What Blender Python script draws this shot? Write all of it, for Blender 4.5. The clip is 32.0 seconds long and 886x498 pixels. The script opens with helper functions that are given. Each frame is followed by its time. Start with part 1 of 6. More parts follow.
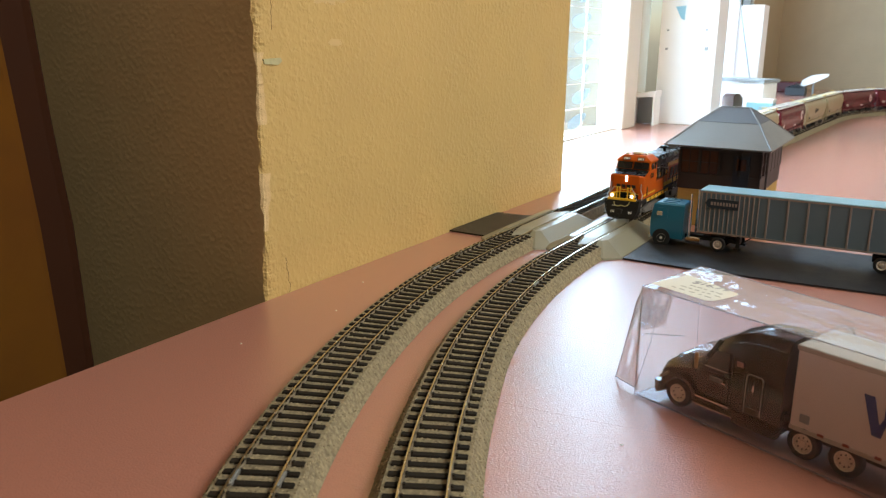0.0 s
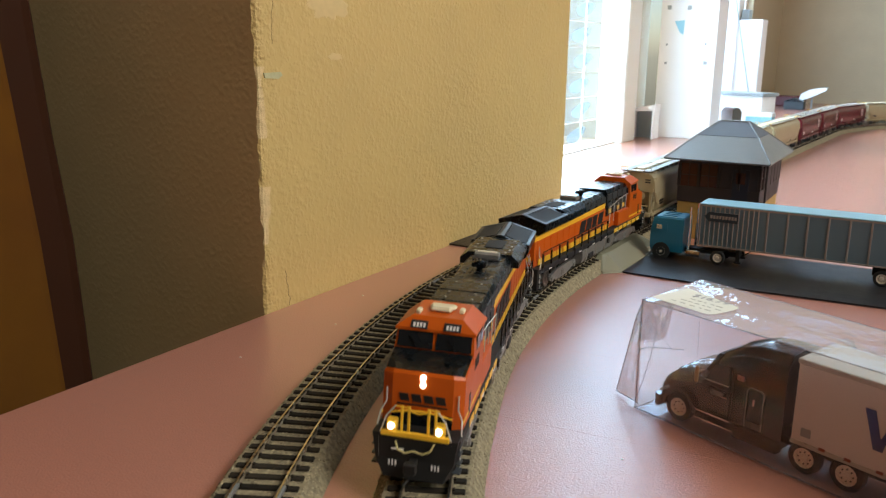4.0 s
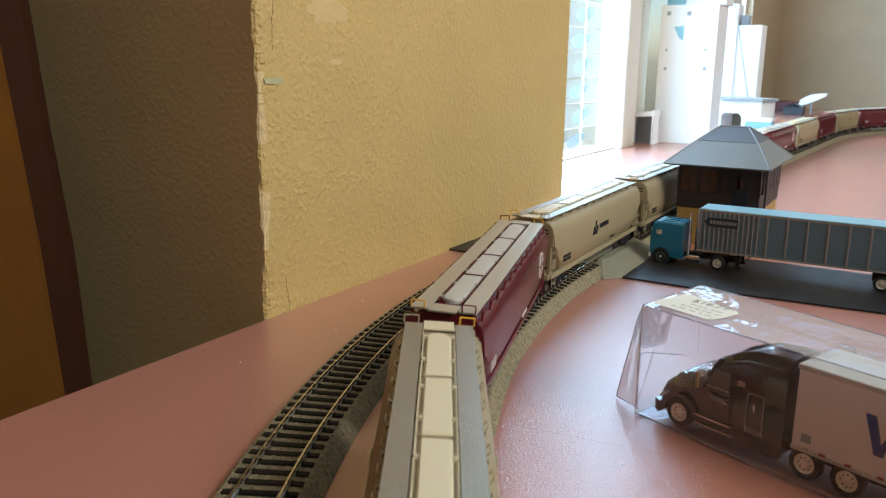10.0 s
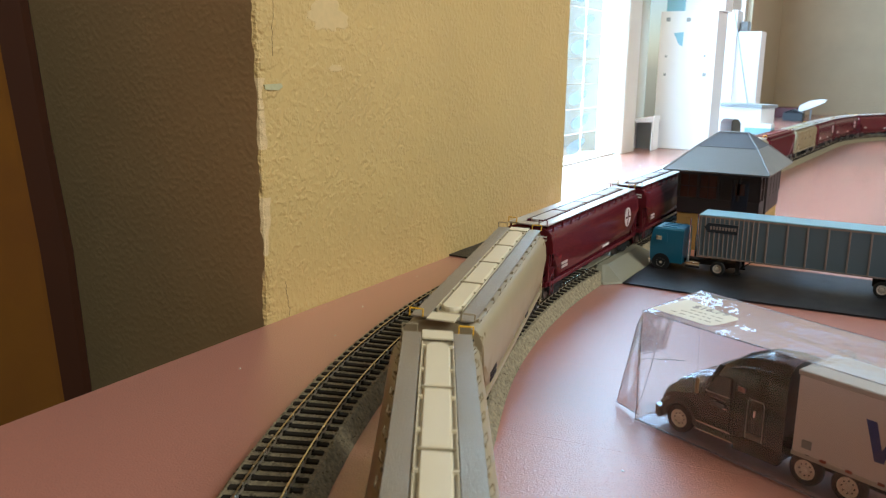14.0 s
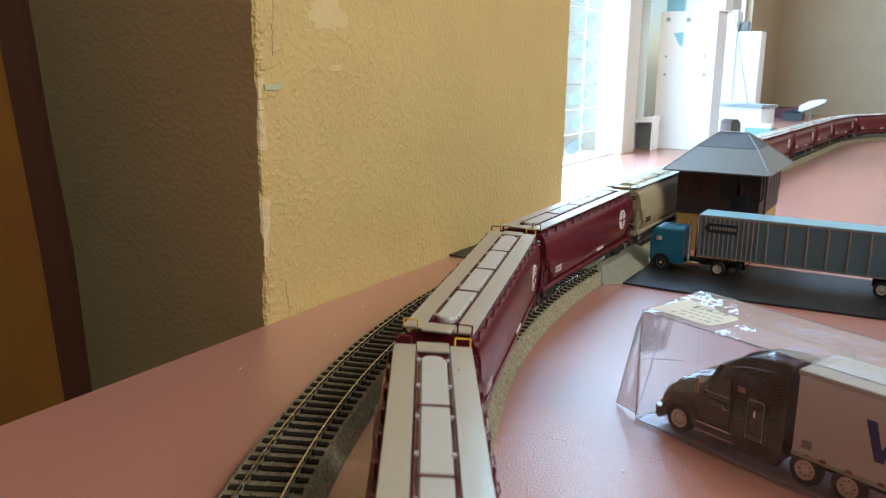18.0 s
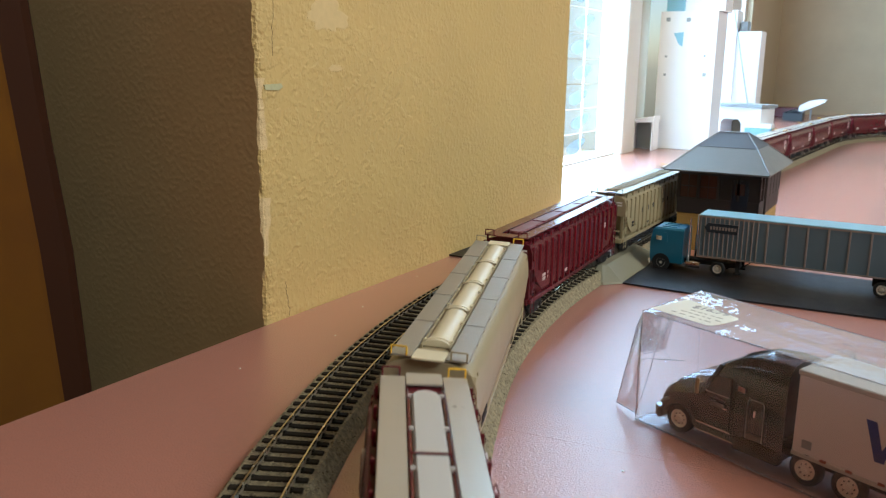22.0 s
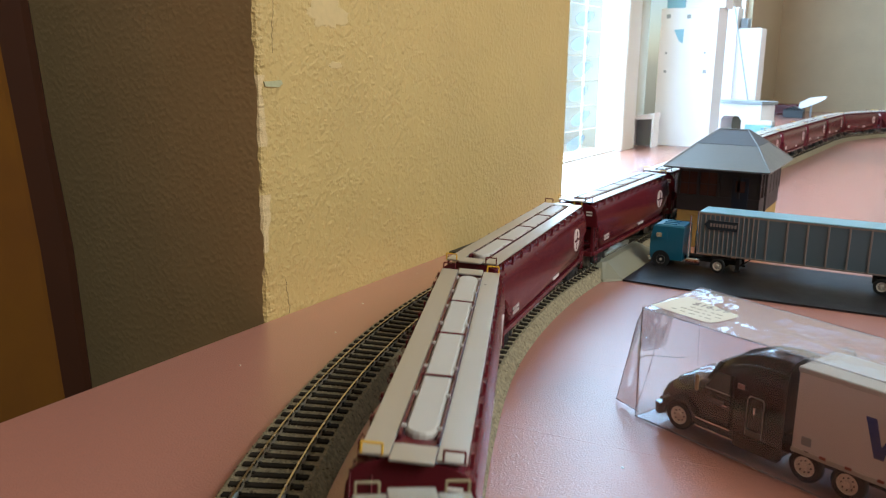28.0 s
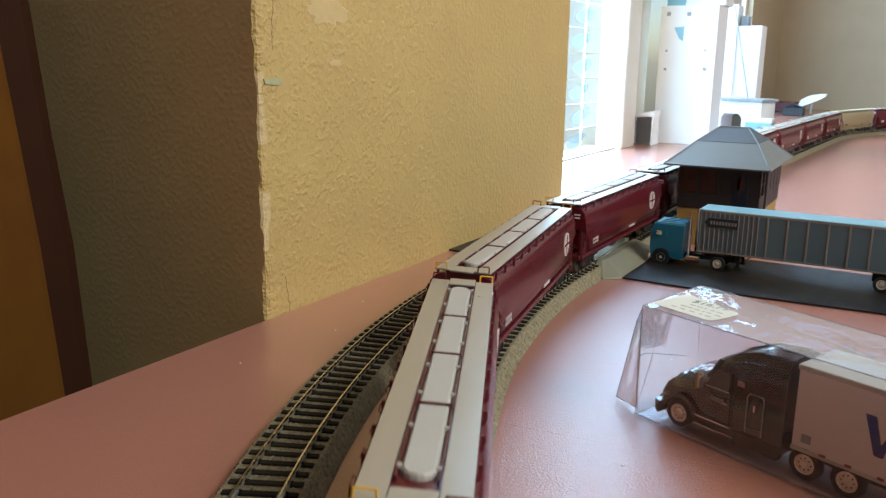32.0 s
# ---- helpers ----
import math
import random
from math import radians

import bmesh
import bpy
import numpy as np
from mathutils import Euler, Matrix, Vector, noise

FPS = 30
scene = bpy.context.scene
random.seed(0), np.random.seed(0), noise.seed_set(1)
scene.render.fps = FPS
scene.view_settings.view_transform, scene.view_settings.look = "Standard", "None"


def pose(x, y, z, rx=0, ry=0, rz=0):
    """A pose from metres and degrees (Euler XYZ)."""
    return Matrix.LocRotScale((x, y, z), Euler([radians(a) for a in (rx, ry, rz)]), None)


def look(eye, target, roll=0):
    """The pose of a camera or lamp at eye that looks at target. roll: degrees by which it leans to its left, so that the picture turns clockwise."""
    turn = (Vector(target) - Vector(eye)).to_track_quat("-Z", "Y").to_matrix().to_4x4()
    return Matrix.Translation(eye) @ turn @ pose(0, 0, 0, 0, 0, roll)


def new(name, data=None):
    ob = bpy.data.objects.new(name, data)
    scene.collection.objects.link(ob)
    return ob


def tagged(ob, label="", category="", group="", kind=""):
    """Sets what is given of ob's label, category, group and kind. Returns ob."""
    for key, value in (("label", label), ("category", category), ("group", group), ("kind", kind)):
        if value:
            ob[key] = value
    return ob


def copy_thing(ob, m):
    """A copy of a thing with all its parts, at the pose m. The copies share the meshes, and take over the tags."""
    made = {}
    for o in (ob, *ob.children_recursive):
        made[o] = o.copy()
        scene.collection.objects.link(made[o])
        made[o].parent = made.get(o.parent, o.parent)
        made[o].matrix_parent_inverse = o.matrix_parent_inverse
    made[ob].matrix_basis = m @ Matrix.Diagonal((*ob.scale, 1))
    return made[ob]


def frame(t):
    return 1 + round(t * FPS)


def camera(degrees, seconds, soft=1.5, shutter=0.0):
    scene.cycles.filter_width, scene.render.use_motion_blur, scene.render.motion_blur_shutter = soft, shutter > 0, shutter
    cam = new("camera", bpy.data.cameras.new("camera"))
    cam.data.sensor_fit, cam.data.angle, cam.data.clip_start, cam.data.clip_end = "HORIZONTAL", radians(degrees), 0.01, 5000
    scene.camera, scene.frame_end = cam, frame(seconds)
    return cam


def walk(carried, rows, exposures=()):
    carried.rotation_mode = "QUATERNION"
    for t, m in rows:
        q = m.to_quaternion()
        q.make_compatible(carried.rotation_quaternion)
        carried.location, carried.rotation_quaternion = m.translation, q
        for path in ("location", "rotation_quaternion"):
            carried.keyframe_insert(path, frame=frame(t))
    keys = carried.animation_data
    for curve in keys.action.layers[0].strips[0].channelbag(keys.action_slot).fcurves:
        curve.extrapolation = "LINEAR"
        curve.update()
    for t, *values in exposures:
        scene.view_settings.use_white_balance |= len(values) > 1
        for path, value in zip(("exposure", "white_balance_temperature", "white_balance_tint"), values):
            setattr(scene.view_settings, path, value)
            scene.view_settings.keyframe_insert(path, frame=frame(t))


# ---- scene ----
EYE = Vector((0.0, 0.0, 0.1615))
YAW = 30.6      # degrees to the left of the straight track
PITCH = 14.45   # degrees down at the start
DRIFT = [(0, 0), (0.5, 3.2), (1, 6.7), (1.5, 10.8), (2, 14), (2.5, 17.3), (3, 20.3), (3.5, 22), (4.5, 25.4), (5.5, 27.5), (6, 28), (7, 28.2),
         (8, 29.5), (9, 30), (9.5, 31.2), (10, 33), (10.5, 36), (11, 38), (12, 39.7), (12.5, 41.8), (13, 43), (14, 43.2), (14.5, 43), (15.5, 42),
         (16.5, 41.5), (17, 41.6), (17.5, 42.7), (18, 43.3), (18.5, 44.3), (19, 45), (20, 45.6), (21, 44.4), (22, 43.3), (23, 42.8), (24, 42),
         (25, 40.4), (25.5, 39.6), (26.5, 39), (27.5, 38.6), (28, 38), (28.5, 37), (29, 36.2), (30, 34.6), (31, 34), (32, 34)]


def gaze(drift):
    p, a = radians(PITCH) - drift / 1425.0, radians(YAW)
    way = Vector((-math.sin(a) * math.cos(p), math.cos(a) * math.cos(p), -math.sin(p)))
    return look(EYE, EYE + way, 0.71)


cam = camera(57.62, 32.0, soft=1.2, shutter=0.4)
cam.data.dof.use_dof = True
cam.data.dof.focus_distance = 0.5
cam.data.dof.aperture_fstop = 32.0
walk(cam, [(t, gaze(d)) for t, d in DRIFT], exposures=[(0, -0.02, 6850, 9), (3, -0.02, 6560, 8), (6, -0.02, 6330, 7), (12, -0.02, 6120, 6), (18, -0.02, 6060, 6), (32, -0.02, 6100, 6)])

# ---- light ----
SUN_FROM = Vector((-0.54, -0.10, 0.84)).normalized()
world = bpy.data.worlds.new("sky")
scene.world = world
world.use_nodes = True
nt = world.node_tree
sky = nt.nodes.new("ShaderNodeTexSky")
sky.sky_type, sky.sun_disc = "NISHITA", False
sky.sun_elevation = math.asin(SUN_FROM.z)
sky.sun_rotation = math.atan2(SUN_FROM.x, SUN_FROM.y)
nt.links.new(sky.outputs[0], nt.nodes["Background"].inputs[0])
nt.nodes["Background"].inputs[1].default_value = 0.15
sun = new("sun", bpy.data.lights.new("sun", "SUN"))
sun.data.energy, sun.data.angle, sun.data.color = 1.6, radians(0.6), (1.0, 0.72, 0.50)
sun.matrix_basis = look(SUN_FROM, (0, 0, 0))


def window_light(name, at, to, width, height, watts, color):
    lamp = new(name, bpy.data.lights.new(name, "AREA"))
    lamp.data.shape, lamp.data.size, lamp.data.size_y = "RECTANGLE", width, height
    lamp.data.energy, lamp.data.color = watts, color
    lamp.matrix_basis = look(at, to)
    return lamp


# daylight in the openings of the room's windows
window_light("bay_window_light", (-0.575, 1.22, 0.62), (1.0, 1.22, 0.62), 0.74, 1.22, 44.0, (0.52, 0.75, 1.0))
window_light("far_bay_light", (-0.56, 2.30, 0.62), (1.0, 2.30, 0.62), 1.08, 1.15, 38.0, (0.44, 0.70, 1.0))
window_light("room_window_light", (1.96, 0.12, 1.70), (-0.25, 0.3, 0.05), 1.5, 0.9, 64.0, (1.0, 0.955, 0.88))
# weak cool fill, in an opening added high in the end wall
window_light("end_window_light", (0.45, 3.44, 1.75), (0.3, 0.9, 0.0), 1.88, 0.98, 5.0, (0.42, 0.70, 1.0))

# ---- materials ----
MATS = {}


def mat(name, color, rough=0.5, metal=0.0, vary=0.12, scale=60.0, bump=0.0, bump_scale=400.0, stain=0.0, stain_color=(0.1, 0.08, 0.06),
        stain_scale=9.0, coat=0.0, spec=0.5, each=0.0, island=0.0):
    """A painted, printed or raw surface: base colour with grain, broad stains and fine relief."""
    if name in MATS:
        return MATS[name]
    m = bpy.data.materials.new(name)
    m.use_nodes = True
    t = m.node_tree
    b = t.nodes["Principled BSDF"]
    b.inputs["Roughness"].default_value, b.inputs["Metallic"].default_value = rough, metal
    b.inputs["Coat Weight"].default_value = coat
    b.inputs["Coat Roughness"].default_value = 0.14 if coat > 0.5 else 0.06
    b.inputs["Coat IOR"].default_value = 1.8 if coat > 0.5 else 1.5
    b.inputs["Specular IOR Level"].default_value = spec
    co = t.nodes.new("ShaderNodeTexCoord")
    n1 = t.nodes.new("ShaderNodeTexNoise")
    n1.inputs["Scale"].default_value, n1.inputs["Detail"].default_value = scale, 6.0
    t.links.new(co.outputs["Object"], n1.inputs["Vector"])
    mix = t.nodes.new("ShaderNodeMix")
    mix.data_type = "RGBA"
    lo, hi = [c * (1 - vary) for c in color], [min(1.0, c * (1 + vary)) for c in color]
    mix.inputs[6].default_value, mix.inputs[7].default_value = (*lo, 1), (*hi, 1)
    t.links.new(n1.outputs["Fac"], mix.inputs[0])
    out = mix.outputs[2]
    if each > 0 or island > 0:
        info = t.nodes.new("ShaderNodeObjectInfo" if each > 0 else "ShaderNodeNewGeometry")
        each = each or island
        hsv = t.nodes.new("ShaderNodeHueSaturation")
        mp = t.nodes.new("ShaderNodeMapRange")
        mp.inputs["To Min"].default_value, mp.inputs["To Max"].default_value = 1 - each, 1 + each
        t.links.new(info.outputs["Random Per Island" if island > 0 else "Random"], mp.inputs["Value"])
        t.links.new(mp.outputs[0], hsv.inputs["Value"])
        t.links.new(out, hsv.inputs["Color"])
        out = hsv.outputs[0]
    if stain > 0:
        n2 = t.nodes.new("ShaderNodeTexNoise")
        n2.inputs["Scale"].default_value, n2.inputs["Detail"].default_value = stain_scale, 8.0
        n2.inputs["Roughness"].default_value = 0.65
        t.links.new(co.outputs["Object"], n2.inputs["Vector"])
        ramp = t.nodes.new("ShaderNodeValToRGB")
        ramp.color_ramp.elements[0].position, ramp.color_ramp.elements[1].position = 0.48, 0.78
        ramp.color_ramp.elements[0].color, ramp.color_ramp.elements[1].color = (0, 0, 0, 1), (stain, stain, stain, 1)
        t.links.new(n2.outputs["Fac"], ramp.inputs[0])
        mx = t.nodes.new("ShaderNodeMix")
        mx.data_type = "RGBA"
        mx.inputs[7].default_value = (*stain_color, 1)
        t.links.new(ramp.outputs[0], mx.inputs[0])
        t.links.new(out, mx.inputs[6])
        out = mx.outputs[2]
    t.links.new(out, b.inputs["Base Color"])
    rr = t.nodes.new("ShaderNodeMapRange")
    rr.inputs["To Min"].default_value, rr.inputs["To Max"].default_value = max(0.02, rough - 0.08), min(1.0, rough + 0.1)
    t.links.new(n1.outputs["Fac"], rr.inputs["Value"])
    t.links.new(rr.outputs[0], b.inputs["Roughness"])
    if bump > 0:
        n3 = t.nodes.new("ShaderNodeTexNoise")
        n3.inputs["Scale"].default_value, n3.inputs["Detail"].default_value = bump_scale, 4.0
        t.links.new(co.outputs["Object"], n3.inputs["Vector"])
        bp = t.nodes.new("ShaderNodeBump")
        bp.inputs["Strength"].default_value, bp.inputs["Distance"].default_value = bump, 0.001
        t.links.new(n3.outputs["Fac"], bp.inputs["Height"])
        t.links.new(bp.outputs[0], b.inputs["Normal"])
        t.links.new(bp.outputs[0], b.inputs["Coat Normal"])
    MATS[name] = m
    return m


def glow(name, color, strength):
    m = bpy.data.materials.new(name)
    m.use_nodes = True
    b = m.node_tree.nodes["Principled BSDF"]
    b.inputs["Base Color"].default_value = (*color, 1)
    b.inputs["Emission Color"].default_value, b.inputs["Emission Strength"].default_value = (*color, 1), strength
    return m


def clear(name, color=(1, 1, 1), rough=0.03, ior=1.45, bump=0.0, bump_scale=30.0, thin=False, shine=1.0, milk=0.085):
    m = bpy.data.materials.new(name)
    m.use_nodes = True
    t = m.node_tree
    b = t.nodes["Principled BSDF"]
    b.inputs["Base Color"].default_value = (*color, 1)
    b.inputs["Roughness"].default_value, b.inputs["IOR"].default_value = rough, ior
    b.inputs["Transmission Weight"].default_value = 1.0
    if bump > 0:
        co = t.nodes.new("ShaderNodeTexCoord")
        n = t.nodes.new("ShaderNodeTexNoise")
        n.inputs["Scale"].default_value = bump_scale
        bp = t.nodes.new("ShaderNodeBump")
        bp.inputs["Strength"].default_value, bp.inputs["Distance"].default_value = bump, 0.004
        t.links.new(co.outputs["Object"], n.inputs["Vector"])
        t.links.new(n.outputs["Fac"], bp.inputs["Height"])
        t.links.new(bp.outputs[0], b.inputs["Normal"])
    if thin:
        # a film of plastic: mostly see-through, with a shine on it
        tr = t.nodes.new("ShaderNodeBsdfTransparent")
        tr.inputs[0].default_value = (*color, 1)
        gl = t.nodes.new("ShaderNodeBsdfGlossy")
        gl.inputs["Roughness"].default_value = rough
        if bump > 0:
            t.links.new(bp.outputs[0], gl.inputs["Normal"])
        fr = t.nodes.new("ShaderNodeFresnel")
        fr.inputs["IOR"].default_value = ior
        haze = t.nodes.new("ShaderNodeBsdfDiffuse")
        haze.inputs[0].default_value = (0.9, 0.9, 0.92, 1)
        veil = t.nodes.new("ShaderNodeMixShader")
        veil.inputs[0].default_value = milk
        t.links.new(tr.outputs[0], veil.inputs[1])
        t.links.new(haze.outputs[0], veil.inputs[2])
        ms = t.nodes.new("ShaderNodeMixShader")
        part_of = t.nodes.new("ShaderNodeMath")
        part_of.operation = "MULTIPLY"
        part_of.inputs[1].default_value = shine
        t.links.new(fr.outputs[0], part_of.inputs[0])
        t.links.new(part_of.outputs[0], ms.inputs[0])
        t.links.new(veil.outputs[0], ms.inputs[1])
        t.links.new(gl.outputs[0], ms.inputs[2])
        t.links.new(ms.outputs[0], t.nodes["Material Output"].inputs[0])
    return m


def plaster(name, color, worn, relief=0.40):
    """Trowelled, knocked-down wall texture under yellow paint."""
    m = mat(name, color, 0.62, vary=0.10, scale=14.0, stain=0.35, stain_color=worn, stain_scale=5.0)
    t = m.node_tree
    b = t.nodes["Principled BSDF"]
    co = t.nodes.new("ShaderNodeTexCoord")
    blob = t.nodes.new("ShaderNodeTexNoise")
    blob.inputs["Scale"].default_value, blob.inputs["Detail"].default_value, blob.inputs["Roughness"].default_value = 270.0, 1.5, 0.45
    big = t.nodes.new("ShaderNodeTexNoise")
    big.inputs["Scale"].default_value, big.inputs["Detail"].default_value = 48.0, 3.0
    fine = t.nodes.new("ShaderNodeTexNoise")
    fine.inputs["Scale"].default_value, fine.inputs["Detail"].default_value = 600.0, 3.0
    for n in (blob, big, fine):
        t.links.new(co.outputs["Object"], n.inputs["Vector"])
    rp = t.nodes.new("ShaderNodeValToRGB")
    rp.color_ramp.interpolation = "EASE"
    rp.color_ramp.elements[0].position, rp.color_ramp.elements[1].position = 0.40, 0.68
    t.links.new(blob.outputs["Fac"], rp.inputs[0])
    patch = t.nodes.new("ShaderNodeValToRGB")
    patch.color_ramp.elements[0].position, patch.color_ramp.elements[1].position = 0.22, 0.62
    t.links.new(big.outputs["Fac"], patch.inputs[0])
    mul = t.nodes.new("ShaderNodeMath")
    mul.operation = "MULTIPLY"
    t.links.new(rp.outputs[0], mul.inputs[0])
    t.links.new(patch.outputs[0], mul.inputs[1])
    add = t.nodes.new("ShaderNodeMath")
    add.operation = "MULTIPLY_ADD"
    add.inputs[1].default_value = 0.12
    t.links.new(fine.outputs["Fac"], add.inputs[0])
    t.links.new(mul.outputs[0], add.inputs[2])
    bp = t.nodes.new("ShaderNodeBump")
    bp.inputs["Strength"].default_value, bp.inputs["Distance"].default_value = relief, 0.0030
    t.links.new(add.outputs[0], bp.inputs["Height"])
    t.links.new(bp.outputs[0], b.inputs["Normal"])
    return m


YELLOW = plaster("yellow plaster", (0.57, 0.405, 0.152), (0.51, 0.37, 0.16), 0.33)
# pier's side face: smoother, and its tone lifted to brighten it in shade
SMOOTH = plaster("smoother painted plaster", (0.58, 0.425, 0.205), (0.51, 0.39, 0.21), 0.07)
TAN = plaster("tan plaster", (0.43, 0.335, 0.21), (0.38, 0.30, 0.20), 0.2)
BARE = mat("chipped plaster edge", (0.66, 0.50, 0.26), 0.9, vary=0.22, scale=150, bump=0.9, bump_scale=260)
PINK = mat("pink table paint", (0.495, 0.217, 0.163), 0.42, vary=0.10, scale=300, bump=0.34, bump_scale=1000, coat=1.0, spec=0.3, stain=0.25, stain_color=(0.54, 0.22, 0.155), stain_scale=4.0)
BALLAST = mat("grey ballast", (0.275, 0.232, 0.142), 0.95, vary=0.85, scale=430, bump=1.0, bump_scale=430, stain=0.5, stain_color=(0.06, 0.055, 0.045), stain_scale=380)
GRAIN = mat("loose ballast grain", (0.285, 0.24, 0.15), 0.9, vary=0.15, scale=300, island=0.6, spec=0.2)
TIE = mat("dark tie plastic", (0.024, 0.019, 0.013), 0.8, spec=0.15, vary=0.35, scale=500, bump=0.3, bump_scale=700, each=0.35)
RAIL = mat("nickel rail", (0.68, 0.65, 0.56), 0.24, 1.0, vary=0.12, scale=200)
RAILSIDE = mat("weathered rail side", (0.30, 0.24, 0.16), 0.5, 0.7, vary=0.2, scale=300)
PANEL = mat("grey crossing plastic", (0.25, 0.238, 0.165), 0.33, vary=0.08, scale=60, bump=0.1, bump_scale=500)
MATBLACK = mat("black road sheet", (0.009, 0.009, 0.011), 0.42, vary=0.3, scale=90, bump=0.35, bump_scale=900, stain=0.4, stain_color=(0.05, 0.05, 0.05), stain_scale=40)
ORANGE = mat("orange body paint", (0.54, 0.095, 0.005), 0.38, vary=0.05, scale=80, spec=0.3)
YSTRIPE = mat("yellow stripe paint", (0.85, 0.50, 0.03), 0.4, vary=0.05)
BLACK = mat("black roof paint", (0.005, 0.007, 0.0085), 0.26, vary=0.2, scale=200, bump=0.04, bump_scale=900, spec=0.3)
DGREY = mat("dark grey metal", (0.032, 0.036, 0.038), 0.45, vary=0.2, scale=150)
FRAME = mat("sooty underframe", (0.009, 0.009, 0.009), 0.6, vary=0.35, scale=180, stain=0.4, stain_color=(0.03, 0.025, 0.02), stain_scale=60)
SILVER = mat("silver painted casting", (0.25, 0.245, 0.23), 0.40, 0.4, vary=0.35, scale=160, stain=0.6, stain_color=(0.05, 0.045, 0.04), stain_scale=70)
WHEEL = mat("steel wheel", (0.32, 0.29, 0.25), 0.35, 0.9, vary=0.2)
CREAM = mat("cream body paint", (0.37, 0.305, 0.18), 0.34, vary=0.05, scale=50, stain=0.25, stain_color=(0.28, 0.23, 0.145), stain_scale=20)
# weathered, and darkened too for the tower's shadow on this car
OLDCREAM = mat("weathered cream paint", (0.34, 0.285, 0.165), 0.5, vary=0.12, scale=60, stain=0.4, stain_color=(0.24, 0.21, 0.15), stain_scale=18)
CREAMHATCH = mat("cream hatch plastic", (0.70, 0.62, 0.42), 0.42, vary=0.05)
MAROON = mat("maroon body paint", (0.11, 0.012, 0.018), 0.22, vary=0.08, scale=50, spec=0.55, stain=0.2, stain_color=(0.15, 0.03, 0.028), stain_scale=24)
MAROONLID = mat("maroon hatch paint", (0.165, 0.034, 0.027), 0.4, vary=0.08)
WALKPALE = mat("pale grey running board", (0.50, 0.475, 0.42), 0.30, 0.5, vary=0.06, scale=100, bump=0.07, bump_scale=1500)
BOARDTAN = mat("tan grey running board", (0.30, 0.27, 0.215), 0.34, 0.45, vary=0.1, scale=100, bump=0.25, bump_scale=1500)
WALKGREY = mat("grey running board", (0.38, 0.355, 0.30), 0.34, 0.5, vary=0.1, scale=100, bump=0.3, bump_scale=1500)
LIDGREY = mat("pale grey hatch", (0.50, 0.48, 0.435), 0.40, vary=0.05)
EMBLEM = mat("worn white emblem", (0.55, 0.49, 0.46), 0.5, vary=0.15, scale=200)
SMEAR = mat("thin plaster smear", (0.63, 0.475, 0.225), 0.8, vary=0.12, scale=150, bump=0.2, bump_scale=300)
WHITE = mat("white marking", (0.78, 0.77, 0.73), 0.5, vary=0.04)
GREEN = mat("green marking", (0.08, 0.28, 0.05), 0.5, vary=0.05)
INK = mat("dark marking", (0.012, 0.012, 0.014), 0.5, vary=0.05)
BLUEINK = mat("blue marking", (0.015, 0.04, 0.25), 0.45, vary=0.05)
PANE = mat("dark cab glass", (0.012, 0.014, 0.016), 0.06, vary=0.05)
# glass colour lifted to stand in for the pale reflection on it
SEMIPANE = mat("smoky grey glazing", (0.075, 0.078, 0.075), 0.07, vary=0.3, scale=120, coat=0.3)
LAMPON = glow("lit headlight", (1.0, 0.93, 0.75), 6.0)
TEAL = mat("blue cab plastic", (0.011, 0.14, 0.235), 0.32, vary=0.04, coat=0.15)
TRAILERBLUE = mat("trailer skin", (0.125, 0.20, 0.25), 0.38, 0.35, vary=0.06, scale=40)
TRAILERPOST = mat("trailer post", (0.30, 0.27, 0.25), 0.42, 0.3, vary=0.06)
# roof colour paled to hold the window light reflected in it
TRAILERTOP = mat("trailer roof", (0.30, 0.52, 0.62), 0.3, 0.2, vary=0.05)
CHROME = mat("chrome plate", (0.75, 0.75, 0.74), 0.12, 1.0, vary=0.05)
RUBBER = mat("tyre rubber", (0.012, 0.012, 0.012), 0.75, vary=0.2, scale=300)
HUB = mat("pale wheel hub", (0.85, 0.80, 0.70), 0.28, 0.55, vary=0.08)
ROOFSLATE = mat("grey tower roof", (0.175, 0.18, 0.178), 0.36, vary=0.08, scale=60, bump=0.15, bump_scale=500)
ROOFUPPER = mat("dark grey roof felt", (0.085, 0.09, 0.105), 0.5, vary=0.1, scale=60, bump=0.15, bump_scale=500)
TOWERDARK = mat("dark brown siding", (0.028, 0.020, 0.020), 0.55, vary=0.2, scale=90)
TOWERWIN = mat("brown window pane", (0.075, 0.028, 0.018), 0.22, vary=0.3, scale=70)
TOWERYEL = mat("ochre siding", (0.42, 0.27, 0.075), 0.6, vary=0.1, scale=90)
CARD = mat("white card", (0.82, 0.82, 0.82), 0.6, vary=0.03, scale=20)
CARDGREY = mat("grey printed card", (0.30, 0.33, 0.34), 0.6, vary=0.1)
CARDBLUE = mat("light blue card", (0.25, 0.50, 0.62), 0.5, vary=0.08)
DARKSEMI = mat("dark brown truck plastic", (0.017, 0.0155, 0.0135), 0.14, vary=0.06, coat=0.5, spec=0.7)
TRAILWHITE = mat("white trailer plastic", (0.76, 0.72, 0.70), 0.42, vary=0.04)
PAPER = mat("cream paper label", (0.80, 0.78, 0.66), 0.7, vary=0.04)
WOOD = mat("dark brown wood", (0.115, 0.047, 0.006), 0.9, spec=0.1, vary=0.25, scale=22, stain=0.5, stain_color=(0.09, 0.03, 0.01), stain_scale=6)
# dark colour for the shade along the leaning door's edge
EDGESHADE = mat("dark red-brown stain", (0.032, 0.009, 0.002), 0.75, spec=0.2, vary=0.2, scale=30, stain=0.3, stain_color=(0.035, 0.01, 0.004), stain_scale=8)
